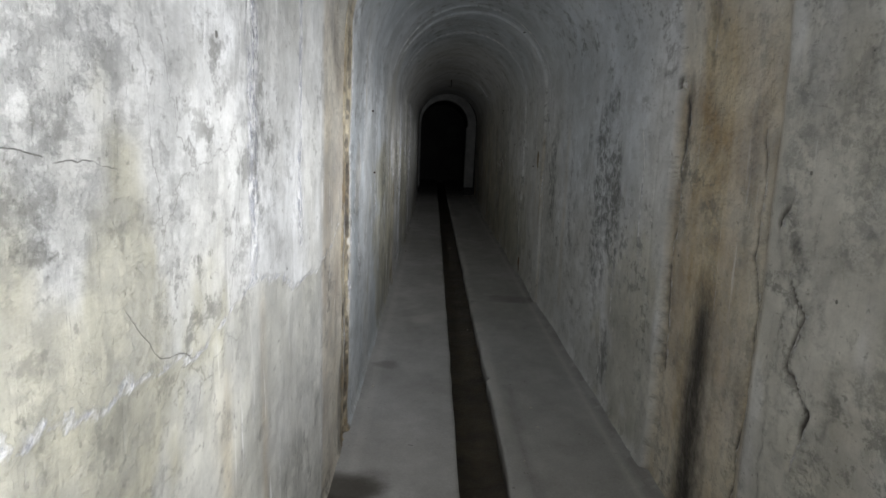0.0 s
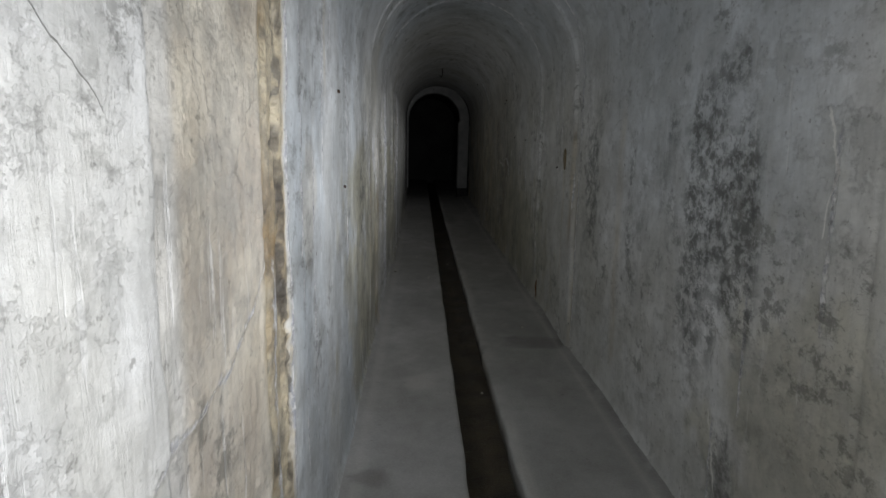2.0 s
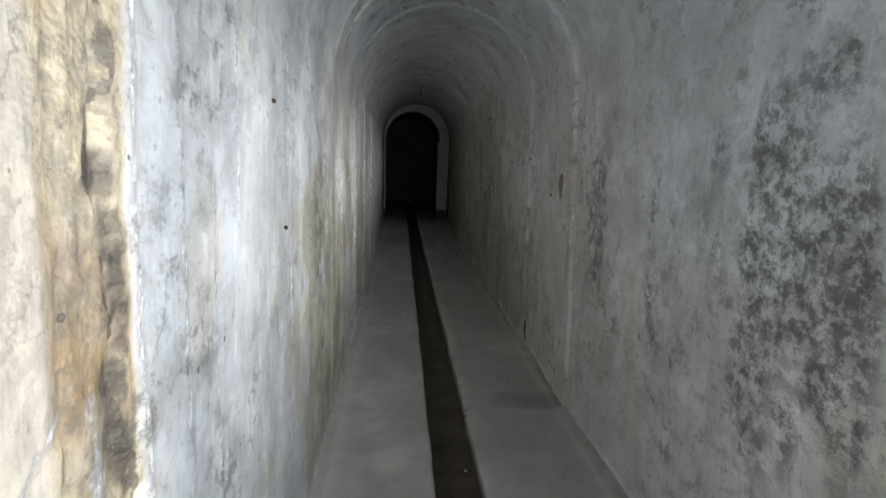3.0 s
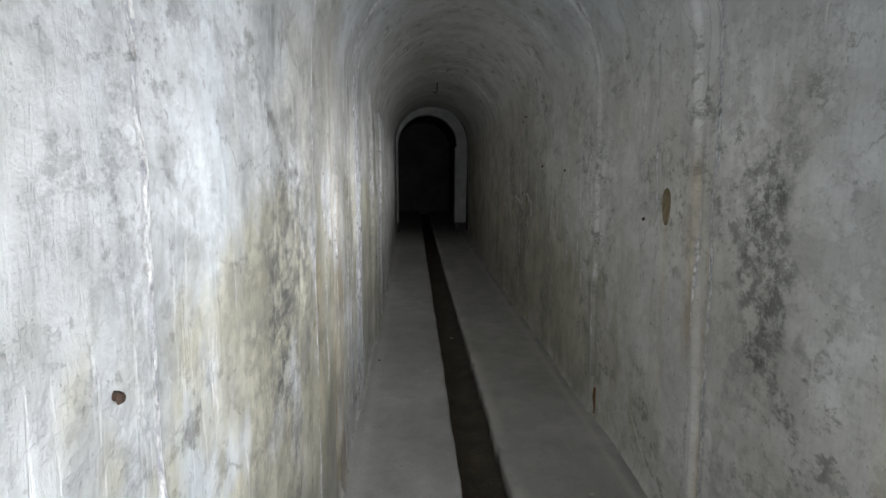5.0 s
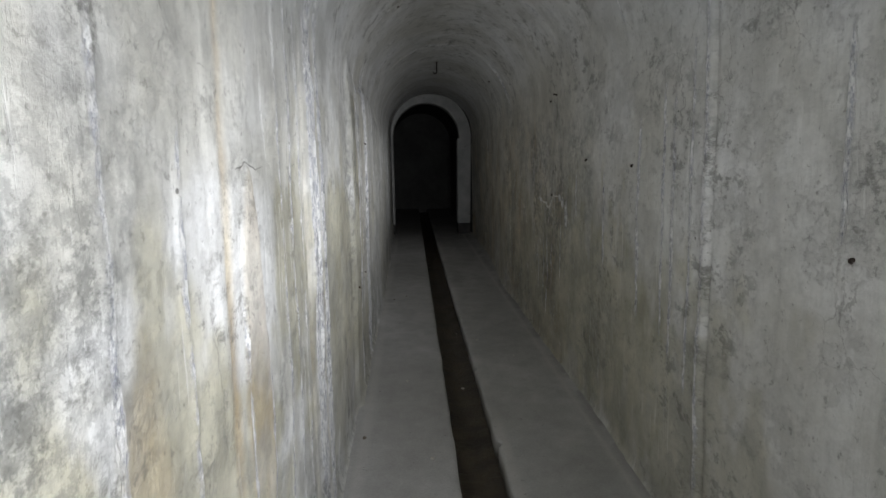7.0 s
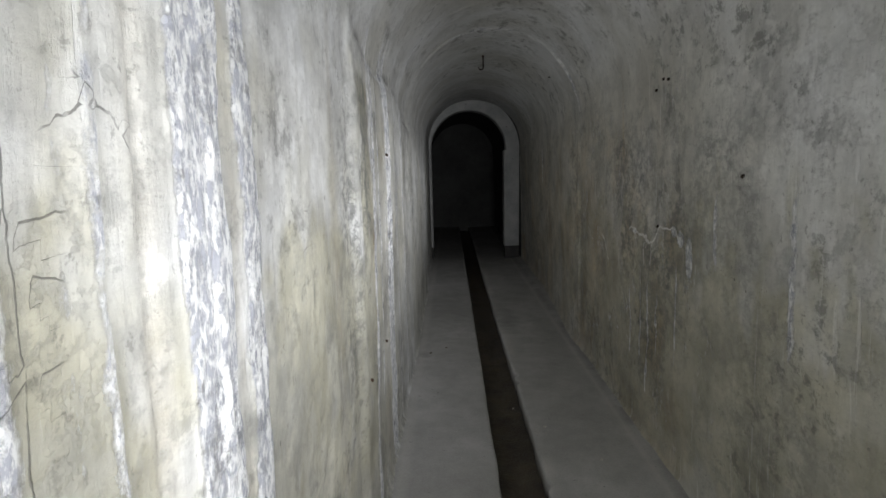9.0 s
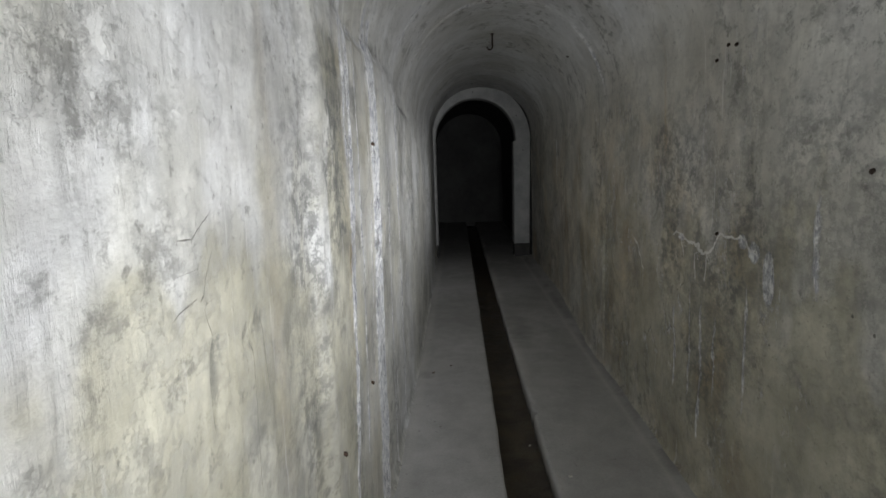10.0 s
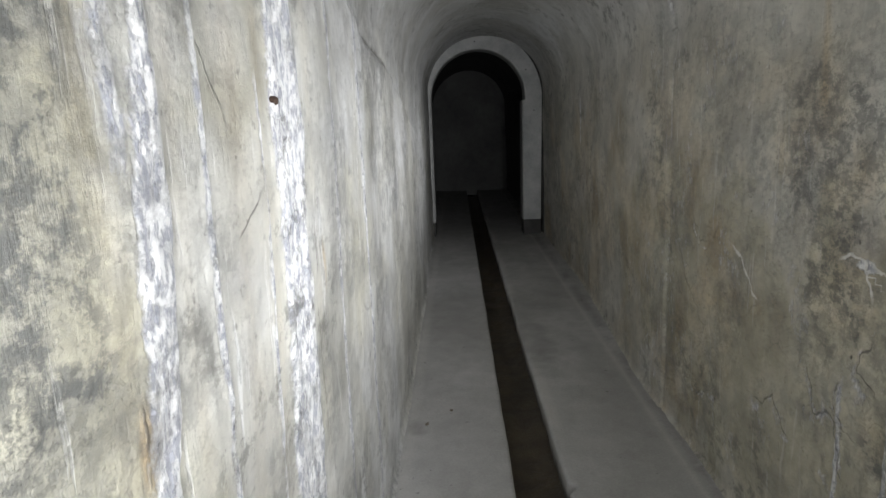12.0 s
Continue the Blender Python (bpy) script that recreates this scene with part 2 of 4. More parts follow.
    tall = calc(t, "ADD", tall, both(pit, -0.4))
    tall = calc(t, "ADD", tall, both(both(attribute(t, "ochre").outputs["Fac"], n(38, (0.8, 0.8, 1), detail=2, low=0.35, high=0.65, shift=95)), 0.7))
    t.links.new(tall, b1.inputs["Height"])
    t.links.new(both(calc(t, "ADD", fine, both(mottle, 0.6)), calc(t, "MULTIPLY_ADD", flow, 0.7, 0.3)), b2.inputs["Height"])
    t.links.new(b1.outputs[0], b2.inputs["Normal"])
    t.links.new(b2.outputs[0], p.inputs["Normal"])
    return m


def floor_material():
    m, t, p = nodes_of("cement_floor")
    wide = noisy(t, 1.1, (1, 0.6, 1), detail=6, low=0.36, high=0.64)
    mid = noisy(t, 6, (1, 0.8, 1), detail=8, rough=0.7, low=0.35, high=0.65, shift=4)
    fine = noisy(t, 90, detail=6, rough=0.7, low=0.3, high=0.7, shift=7)
    spot = noisy(t, 24, detail=4, low=0.68, high=0.74, shift=9)
    body = mixed(t, wide, (0.33, 0.325, 0.31), (0.46, 0.455, 0.445))
    body = mixed(t, calc(t, "MULTIPLY", mid, 0.45), body, (0.25, 0.245, 0.23))
    body = mixed(t, attribute(t, "white").outputs["Fac"], body, (0.52, 0.51, 0.48))
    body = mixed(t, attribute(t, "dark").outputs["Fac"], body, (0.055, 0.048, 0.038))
    body = mixed(t, calc(t, "MULTIPLY", spot, 0.6), body, (0.10, 0.095, 0.085))
    body = mixed(t, 0.3, body, mixed(t, fine, (0.2, 0.2, 0.2), (0.8, 0.8, 0.8)), "SOFT_LIGHT")
    t.links.new(body, p.inputs["Base Color"])
    t.links.new(calc(t, "MULTIPLY_ADD", mid, 0.25, 0.5), p.inputs["Roughness"])
    b = add(t, "ShaderNodeBump", Strength=0.4, Distance=0.002)
    t.links.new(calc(t, "ADD", mid, fine), b.inputs["Height"])
    t.links.new(b.outputs[0], p.inputs["Normal"])
    return m


def rough_material(name, a, b, rough=0.7, scale=12, metal=0.0, bump=0.003):
    m, t, p = nodes_of(name)
    big = noisy(t, scale, detail=6, low=0.35, high=0.65)
    small = noisy(t, scale * 8, detail=6, rough=0.7, low=0.3, high=0.7, shift=5)
    body = mixed(t, big, a, b)
    body = mixed(t, 0.35, body, mixed(t, small, (0.2, 0.2, 0.2), (0.8, 0.8, 0.8)), "SOFT_LIGHT")
    t.links.new(body, p.inputs["Base Color"])
    t.links.new(calc(t, "MULTIPLY_ADD", small, 0.25, rough - 0.12), p.inputs["Roughness"])
    p.inputs["Metallic"].default_value = metal
    n = add(t, "ShaderNodeBump", Strength=0.6, Distance=bump)
    t.links.new(calc(t, "ADD", big, small), n.inputs["Height"])
    t.links.new(n.outputs[0], p.inputs["Normal"])
    return m


WALL = wall_material("seeping_whitewash")
FLOOR = floor_material()
SILT = rough_material("wet_silt", (0.022, 0.017, 0.011), (0.075, 0.058, 0.036), 0.42, 7, bump=0.006)
PAINT = rough_material("painted_concrete", (0.34, 0.345, 0.34), (0.48, 0.485, 0.47), 0.6, 5)
DARK_CONCRETE = rough_material("damp_concrete", (0.022, 0.021, 0.019), (0.05, 0.047, 0.042), 0.6, 9)
RUST = rough_material("rusted_iron", (0.025, 0.019, 0.016), (0.07, 0.042, 0.028), 0.75, 40, 0.4, 0.001)
CLAY = rough_material("brown_plug", (0.15, 0.115, 0.06), (0.26, 0.21, 0.13), 0.75, 30)
FLAKE = rough_material("plaster_flake", (0.45, 0.43, 0.37), (0.62, 0.60, 0.55), 0.7, 20)
TWIG = rough_material("dry_crumb", (0.10, 0.08, 0.06), (0.22, 0.19, 0.15), 0.8, 30)

# ---- plan ----
LEFT, RIGHT, SPRING = -0.445, 0.925, 1.87
MID, RADIUS = (LEFT + RIGHT) / 2, (RIGHT - LEFT) / 2
ARCH = math.pi * RADIUS
GIRTH = 2 * SPRING + ARCH
BACK, PORTAL, PORTAL_BACK, END = -3.0, 16.70, 17.05, 22.7
JOINTS = (2.45, 6.72, 11.25, 15.6)


def along_y():
    """Stations along the tunnel, close where the walk passes."""
    return np.concatenate([np.arange(BACK, -0.4, 0.08), np.arange(-0.4, 11.6, 0.0105), np.arange(11.6, PORTAL, 0.04), [PORTAL]])


LIP = [(8.2, 2.02), (8.8, 1.90), (9.65, 1.92), (10.1, 1.93), (10.6, 1.80), (11.3, 1.78), (12.4, 1.6), (13.3, 1.45), (14.2, 1.3)]
SHELF = [(-0.6, 1.24), (0.0, 1.17), (0.25, 1.13), (0.6, 1.07), (0.8, 1.11), (1.05, 1.12), (1.3, 1.03), (1.5, 1.0), (2.1, 1.0), (2.42, 1.14)]


def left_wall_marks(Y, Z, out):
    """Height out of the wall, and masks, for the wall at the smaller x."""
    h = out["h"]
    crust = side_of(Y, Z, SHELF, 3)
    h += 0.006 * crust
    edge = cracked(Y, Z, SHELF, 0.010, 3)
    h += 0.003 * edge
    out["white"] += 0.5 * edge
    out["dark"] += 0.35 * cracked(Y, Z + 0.014, SHELF, 0.005, 3) * ramp(cloud(Y * 6, Z * 6, 7), 0.42, 0.55)
    out["olive"] += 0.55 * (1 - crust) * ramp(Y, -1.5, -0.5) * (1 - ramp(Y, 1.75, 1.85)) * np.clip(0.25 + 1.1 * cloud(Y * 2, Z * 2, 8), 0, 1) * (1 - ramp(Z, 1.15, 1.3))
    out["ochre"] += 0.5 * run(Y, Z, 0.75, 0.05, 0.0, 1.0, 15) + 0.4 * run(Y, Z, 1.05, 0.03, 0.0, 1.1, 16)
    for pts, s in (([(0.08, 1.42), (0.2, 1.41), (0.34, 1.39)], 17), ([(0.36, 1.2), (0.44, 1.12), (0.56, 1.09)], 18), ([(1.27, 1.75), (1.5, 1.6), (1.7, 1.45)], 19)):
        fissure(out, Y, Z, pts, 0.0011, s)
    out["mould"] += 0.35 * blot(Y, Z, 0.1, 1.7, 0.35, 0.4, 20) + 0.45 * run(Y, Z, 1.0, 0.06, 1.2, 2.0, 21)
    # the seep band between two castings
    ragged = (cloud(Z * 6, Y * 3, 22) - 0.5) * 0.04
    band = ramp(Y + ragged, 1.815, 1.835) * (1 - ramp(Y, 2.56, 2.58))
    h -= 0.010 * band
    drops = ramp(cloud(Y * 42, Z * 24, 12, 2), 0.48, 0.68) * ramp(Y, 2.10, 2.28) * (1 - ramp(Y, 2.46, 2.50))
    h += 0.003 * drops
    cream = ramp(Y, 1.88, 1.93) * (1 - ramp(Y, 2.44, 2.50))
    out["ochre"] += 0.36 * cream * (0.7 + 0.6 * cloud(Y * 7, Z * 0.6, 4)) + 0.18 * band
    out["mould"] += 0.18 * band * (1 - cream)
    # real brown seep, coloured deeper to paint in the light's fall-off
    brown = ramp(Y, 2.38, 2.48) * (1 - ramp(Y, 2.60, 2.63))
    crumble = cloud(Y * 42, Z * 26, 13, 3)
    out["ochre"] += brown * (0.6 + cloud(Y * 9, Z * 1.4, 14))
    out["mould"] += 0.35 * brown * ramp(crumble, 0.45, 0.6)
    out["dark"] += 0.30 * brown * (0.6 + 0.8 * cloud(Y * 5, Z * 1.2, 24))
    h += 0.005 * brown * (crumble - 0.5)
    split = [(2.57, 2.2), (2.55, 1.9), (2.58, 1.56), (2.54, 1.40), (2.58, 1.22), (2.55, 1.12), (2.60, 0.94), (2.63, 0.78), (2.58, 0.5), (2.52, 0.0)]
    deep = cracked(Y, Z, split, 0.026, 6, 0.05) * ramp(cloud(Y * 6, Z * 4, 23) + 0.3 * crumble, 0.40, 0.56)
    h -= 0.012 * ramp(deep, 0.25, 0.7)
    core = cracked(Y - 0.012, Z, split, 0.024, 6, 0.05) * ramp(cloud(Y * 7, Z * 4, 23) + 0.35 * crumble, 0.52, 0.66)
    out["dark"] += 0.45 * ramp(core, 0.25, 0.7)
    fissure(out, Y, Z, split, 0.010, 6, 0.03)
    # dark specks in the mould mask paint the drops' small shadows
    out["mould"] += 0.4 * drops * ramp(crumble, 0.5, 0.65)
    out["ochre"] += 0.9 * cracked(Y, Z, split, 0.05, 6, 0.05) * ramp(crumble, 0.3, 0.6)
    flank = run(Y, Z, 2.50, 0.018, 0.3, 1.15, 9) + run(Y, Z, 2.645, 0.010, 0.3, 2.0, 10)
    h += 0.006 * flank
    out["white"] += 0.8 * flank
    out["dark"] += 0.5 * blot(Y, Z, 2.40, 0.25, 0.10, 0.45, 5)
    out["blue"] += 0.85 * ramp(Y, 2.60, 2.68) * (1 - ramp(Y, 4.2, 5.4)) * np.clip(cloud(Y * 3, Z * 0.7, 21) * 1.5, 0, 1)
    for y, w, low, high, s in ((0.95, 0.05, 1.1, 2.0, 1), (1.45, 0.03, 1.1, 2.0, 2), (3.24, 0.010, 1.2, 2.0, 3), (3.42, 0.008, 1.6, 2.0, 4),
                               (3.03, 0.010, 0.5, 1.4, 5), (2.85, 0.010, 0.4, 1.8, 6), (3.9, 0.012, 0.8, 1.9, 7), (5.30, 0.012, 0.1, 2.0, 8)):
        m = run(Y, Z, y, w, low, high, s)
        h += 0.004 * m
        out["white"] += 0.8 * m
    out["ochre"] += 0.30 * blot(Y, Z, 2.95, 1.2, 0.12, 0.2, 24) + 0.5 * run(Y, Z, 3.3, 0.02, 1.55, 2.1, 25)
    out["mould"] += 0.5 * run(Y, Z, 3.85, 0.04, 1.2, 1.9, 26) + 0.4 * run(Y, Z, 4.4, 0.05, 0.5, 1.6, 27)
    # yellow line, pale tongue and white dashes at the second casting joint
    line = run(Y, Z, 5.79, 0.024, 0.0, 2.2, 31, 0.15)
    out["ochre"] += 0.8 * line
    h -= 0.004 * line
    width = np.interp(Z, (0.0, 1.0, 1.30, 1.43, 1.46), (0.13, 0.10, 0.06, 0.02, -0.03))
    tongue = 1 - ramp(np.abs(Y - 5.96) - width + (cloud(Y * 9, Z * 5, 32) - 0.5) * 0.02, -0.006, 0.006)
    h += 0.007 * tongue
    out["ochre"] += 0.42 * tongue
    out["white"] += 0.9 * run(Y, Z, 6.06, 0.014, 0.0, 1.1, 34) + 0.7 * run(Y, Z, 5.88, 0.010, 0.0, 1.2, 35)
    for y, w, low, high, s in ((6.30, 0.012, 0.1, 2.1, 41), (6.46, 0.018, 0.1, 2.1, 42), (6.62, 0.012, 0.2, 2.0, 43), (6.90, 0.012, 0.2, 2.0, 44), (5.55, 0.010, 0.6, 1.6, 45)):
        m = run(Y, Z, y, w, low, high, s, 0.5)
        h += 0.006 * m
        out["white"] += 0.62 * m
    for pts, s in (([(6.50, 2.0), (6.49, 1.2), (6.51, 0.9), (6.46, 0.0)], 46), ([(5.88, 1.44), (5.95, 1.46), (6.05, 1.43), (6.1, 1.44)], 47)):
        fissure(out, Y, Z, pts, 0.0018, s, 0.012)
    out["ochre"] += 0.45 * blot(Y, Z, 5.38, 0.85, 0.10, 0.42, 28, 0.6)
    out["mould"] += 0.3 * blot(Y, Z, 5.0, 1.3, 0.35, 0.35, 29)
    # heavy lime columns
    for y, w, tall, low, high, s in ((8.68, 0.020, 0.006, 1.40, 2.2, 53),
                                     (8.88, 0.010, 0.005, 0.4, 2.0, 54), (9.12, 0.008, 0.004, 0.6, 1.6, 61), (9.34, 0.012, 0.006, 0.0, 2.1, 55), (9.22, 0.010, 0.005, 0.6, 2.1, 56), (9.75, 0.02, 0.004, 0.0, 2.0, 57), (10.3, 0.03, 0.004, 0.0, 1.9, 58)):
        m = run(Y, Z, y, w, low, high, s, 0.5)
        h += tall * m * (0.2 + 1.3 * cloud(Y * 45, Z * 20, s, 3))
        out["white"] += 0.95 * m
    for start, end, s in ((6.79, 6.955, 51), (7.025, 7.11, 52), (9.19, 9.39, 67)):
        m = column(Y, Z, start, end, 0.0, 2.3, s)
        h += 0.007 * m * (0.35 + 1.1 * cloud(Y * 40, Z * 18, s, 3))
        out["white"] += m * (0.42 + 0.6 * cloud(Y * 30, Z * 6, s + 1))
    lean = Y + 0.13 * (1.55 - np.clip(Z, 0.4, 1.55))
    m = column(lean, Z, 8.715, 8.775, 0.0, 2.3, 59)
    h += 0.006 * m * (0.35 + 1.1 * cloud(Y * 40, Z * 18, 59, 3))
    out["white"] += m * (0.4 + 0.6 * cloud(Y * 30, Z * 6, 60))
    out["white"] += 0.35 * run(Y, Z, 6.565, 0.007, 0.2, 1.62, 68, 0.3)
    plug = blot(Y, Z, 8.665, 1.184, 0.022, 0.06, 69, 0.3)
    out["dark"] += 0.4 * plug
    out["ochre"] += 0.9 * plug + 0.8 * blot(Y, Z, 9.54, 1.19, 0.02, 0.07, 70, 0.4)
    for y, w, s in ((6.99, 0.025, 71), (6.72, 0.03, 72), (8.63, 0.035, 73), (8.80, 0.022, 74), (9.0, 0.05, 75), (9.14, 0.03, 76), (9.48, 0.03, 77), (7.9, 0.04, 78)):
        out["ochre"] += 0.20 * run(Y, Z, y, w, 0.0, 2.0, s, 0.6)
    for pts, s in (([(9.46, 1.30), (9.45, 1.19)], 62), ([(9.45, 1.10), (9.46, 0.8)], 63), ([(8.66, 1.22), (8.66, 1.15)], 64), ([(9.0, 1.36), (9.1, 1.40)], 65), ([(8.9, 1.6), (8.96, 1.52)], 66)):
        fissure(out, Y, Z, pts, 0.003, s, 0.01)
    for pts, s in (([(6.44, 1.40), (6.48, 1.43), (6.56, 1.44)], 79), ([(6.44, 1.29), (6.50, 1.31), (6.54, 1.31)], 80), ([(6.56, 1.52), (6.62, 1.54), (6.7, 1.53)], 81), ([(6.52, 1.394), (6.55, 1.385)], 82),
                   ([(6.572, 1.532), (6.66, 1.54)], 83), ([(6.614, 1.567), (6.655, 1.542), (6.70, 1.50)], 84), ([(7.453, 1.296), (7.48, 1.305), (7.513, 1.307), (7.536, 1.294), (7.545, 1.27), (7.56, 1.244), (7.545, 1.206), (7.55, 1.12)], 85),
                   ([(7.536, 1.298), (7.555, 1.323), (7.58, 1.348)], 86), ([(7.484, 1.386), (7.518, 1.384), (7.546, 1.395), (7.581, 1.407)], 87), ([(7.735, 1.20), (7.74, 1.02), (7.735, 0.8)], 96), ([(7.80, 1.212), (7.81, 1.08)], 97),
                   ([(6.531, 1.66), (6.48, 1.594), (6.447, 1.539), (6.434, 1.463), (6.445, 1.416), (6.429, 1.323), (6.414, 1.178), (6.41, 0.9)], 98)):
        fissure(out, Y, Z, pts, 0.0013, s, 0.009)
    for y, z, ry, rz, s in ((7.56, 1.17, 0.02, 0.07, 88), (7.583, 1.225, 0.035, 0.022, 89), (7.729, 1.201, 0.035, 0.022, 90), (7.785, 1.215, 0.025, 0.022, 91)):
        m = blot(Y, Z, y, z, ry, rz, s, 0.5)
        h -= 0.004 * m
        out["mould"] += 0.7 * m
    for y, z, s in ((8.0, 1.45, 92), (8.05, 1.55, 93), (7.75, 1.6, 94), (8.25, 1.3, 95)):
        out["mould"] += 0.6 * run(Y, Z, y, 0.012, z - 0.06, z + 0.08, s)
    for y, z, ry, rz, s in ((0.3, 1.10, 0.5, 0.28, 121), (4.6, 1.12, 0.8, 0.27, 122), (6.5, 1.2, 0.3, 0.35, 123), (7.5, 1.2, 0.3, 0.2, 124), (8.5, 1.3, 0.22, 0.5, 125), (5.4, 0.9, 0.6, 0.4, 126)):
        out["olive"] += 0.9 * blot(Y, Z, y, z, ry, rz, s)
    # drifting grey and green growth over the whitewash
    free = 1 - ramp(Y, 1.70, 1.80) * (1 - ramp(Y, 2.70, 2.95))
    grey = ramp(cloud(Y * 2.6, Z * 2.3, 111), 0.47, 0.62) * free
    out["mould"] += (0.22 + 0.28 * ramp(Y, 7.2, 8.4)) * grey
    green = ramp(cloud(Y * 1.8, Z * 2.0, 112) + 0.10 * (1 - ramp(Z, 0.6, 1.4)), 0.50, 0.66) * free * ramp(Y, 3.6, 4.6)
    out["olive"] += 0.38 * green
    out["mould"] += 0.9 * blot(Y, Z, 8.45, 1.55, 0.16, 0.30, 113) + 0.45 * blot(Y, Z, 8.12, 1.2, 0.16, 0.45, 114) + 0.4 * blot(Y, Z, 4.75, 1.05, 0.3, 0.4, 115)
    # loose render that ends in a lip below the vault
    below = (1 - side_of(Y, Z, LIP, 71, 0.02)) * ramp(Y, 8.2, 8.3) * (1 - ramp(Y, 14.1, 14.2)) * (1 - ramp(Z, 2.0, 2.05))
    h += 0.024 * below
    rim = cracked(Y, Z, LIP, 0.014, 71, 0.02)
    out["white"] += 0.6 * rim
    # a dark line along the lip, drawn to set it off
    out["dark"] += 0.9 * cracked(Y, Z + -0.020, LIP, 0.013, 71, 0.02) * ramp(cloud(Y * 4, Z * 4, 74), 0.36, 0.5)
    gap = cracked(Y, Z, [(13.3, 1.45), (13.6, 1.2), (13.5, 0.9), (12.9, 0.55), (12.5, 0.3), (12.3, 0.0)], 0.010, 73, 0.02)
    out["dark"] += 0.9 * gap
    h -= 0.008 * gap
    out["olive"] += 0.85 * blot(Y, Z, 5.0, 0.5, 1.3, 0.55, 81) + 0.45 * blot(Y, Z, 7.6, 0.8, 1.0, 0.8, 82) + 0.4 * blot(Y, Z, 9.2, 0.9, 1.5, 1.0, 83)
    out["mould"] += 0.5 * blot(Y, Z, 4.95, 1.1, 0.35, 0.5, 84) + 0.45 * blot(Y, Z, 8.65, 1.2, 0.18, 0.7, 85) + 0.3 * blot(Y, Z, 1.0, 1.5, 0.2, 0.4, 86)


def right_wall_marks(Y, Z, out):
    h = out["h"]
    cut = ramp(Y, 1.42, 1.52) * (1 - ramp(Y + (cloud(Y * 5, Z * 5, 2) - 0.5) * 0.05, 2.26, 2.30))
    h -= 0.030 * cut
    out["ochre"] += cut * (0.3 + 0.8 * cloud(Y * 8, Z * 0.8, 3))
    out["mould"] += 0.4 * cut * ramp(cloud(Y * 10, Z * 1.2, 31), 0.5, 0.7)
    finger = np.exp(-((Y - 1.90 - 0.05 * (cloud(Z * 2, 0.3, 4) - 0.5)) / (0.10 + 0.03 * (1 - ramp(Z, 0.0, 0.8)))) ** 2)
    out["dark"] += 0.9 * finger * (1 - ramp(Z, 0.70, 1.20)) * (0.8 + 0.5 * cloud(Y * 18, Z * 3, 5))
    out["ochre"] += 0.7 * finger * ramp(Z, 0.5, 1.0)
    out["dark"] += 0.6 * run(Y, Z, 2.20, 0.03, 1.25, 1.75, 5) + 0.6 * run(Y, Z, 2.02, 0.03, 1.70, 2.2, 6)
    notch = cracked(Y, Z, [(2.32, 1.76), (2.45, 1.75)], 0.012, 7, 0.02)
    out["dark"] += 0.6 * notch
    h -= 0.006 * notch
    for pts, w, s in (([(2.27, 1.74), (2.20, 1.55), (2.24, 1.40), (2.22, 1.2), (2.26, 0.9), (2.22, 0.5)], 0.014, 93), ([(1.58, 1.52), (1.54, 1.32), (1.57, 1.1), (1.51, 0.9), (1.49, 0.68), (1.53, 0.4), (1.5, 0.0)], 0.010, 94),
                      ([(2.05, 2.1), (1.98, 1.95), (2.03, 1.8)], 0.016, 95), ([(1.30, 1.12), (1.22, 1.0), (1.26, 0.86), (1.14, 0.76), (1.18, 0.6)], 0.010, 96), ([(1.42, 1.42), (1.36, 1.34), (1.38, 1.22)], 0.008, 97)):
        m = cracked(Y, Z, pts, w, s, 0.045)
        h -= 0.010 * m
        out["dark"] += 0.95 * m * ramp(cloud(Y * 7, Z * 5, s + 1), 0.34, 0.5)
        lip = cracked(Y + 0.02, Z, pts, w, s, 0.045)
        h += 0.005 * lip
        out["white"] += 0.35 * lip
    for pts, sd in (([(1.439, 1.071), (1.486, 0.973), (1.503, 0.86), (1.475, 0.649), (1.463, 0.407)], 111), ([(1.249, 1.049), (1.213, 0.951), (1.261, 0.855)], 112), ([(1.155, 0.816), (1.13, 0.765)], 113)):
        fissure(out, Y, Z, pts, 0.0025, sd, 0.03)
    h += 0.008 * blot(Y, Z, 1.25, 0.7, 0.16, 0.55, 8)
    rim = ramp(blot(Y, Z, 1.25, 0.7, 0.16, 0.55, 8), 0.2, 0.5) * (1 - ramp(blot(Y, Z, 1.25, 0.7, 0.16, 0.55, 8), 0.5, 0.8))
    out["mould"] += 0.6 * rim + 0.5 * blot(Y, Z, 1.35, 1.5, 0.10, 0.3, 9)
    out["ochre"] += 0.14 * (1 - ramp(Y, 1.4, 1.6)) * (0.5 + cloud(Y * 3, Z * 2, 36)) + 0.35 * cut * run(Y, Z, 2.05, 0.06, 0.2, 2.3, 37)
    out["mould"] += 0.5 * (1 - ramp(Y, 1.3, 1.5)) * ramp(cloud(Y * 5, Z * 4, 38), 0.5, 0.62)
    out["olive"] += 0.5 * blot(Y, Z, 1.2, 1.0, 0.5, 1.2, 10) + 0.6 * blot(Y, Z, 2.7, 0.4, 0.5, 0.7, 11)
    out["blue"] += 0.55 * ramp(Y, 2.4, 2.8) * (1 - ramp(Y, 4.0, 5.2)) * ramp(Z, 0.7, 1.5)
    patchy = ramp(cloud(Y * 4, Z * 2.6, 98), 0.36, 0.62)
    out["mould"] += 0.8 * blot(Y, Z, 3.35, 1.32, 0.4, 0.35, 35) + 0.95 * blot(Y, Z, 3.08, 1.12, 0.15, 0.50, 32, 0.7) + 0.6 * blot(Y, Z, 3.35, 0.9, 0.2, 0.4, 33)
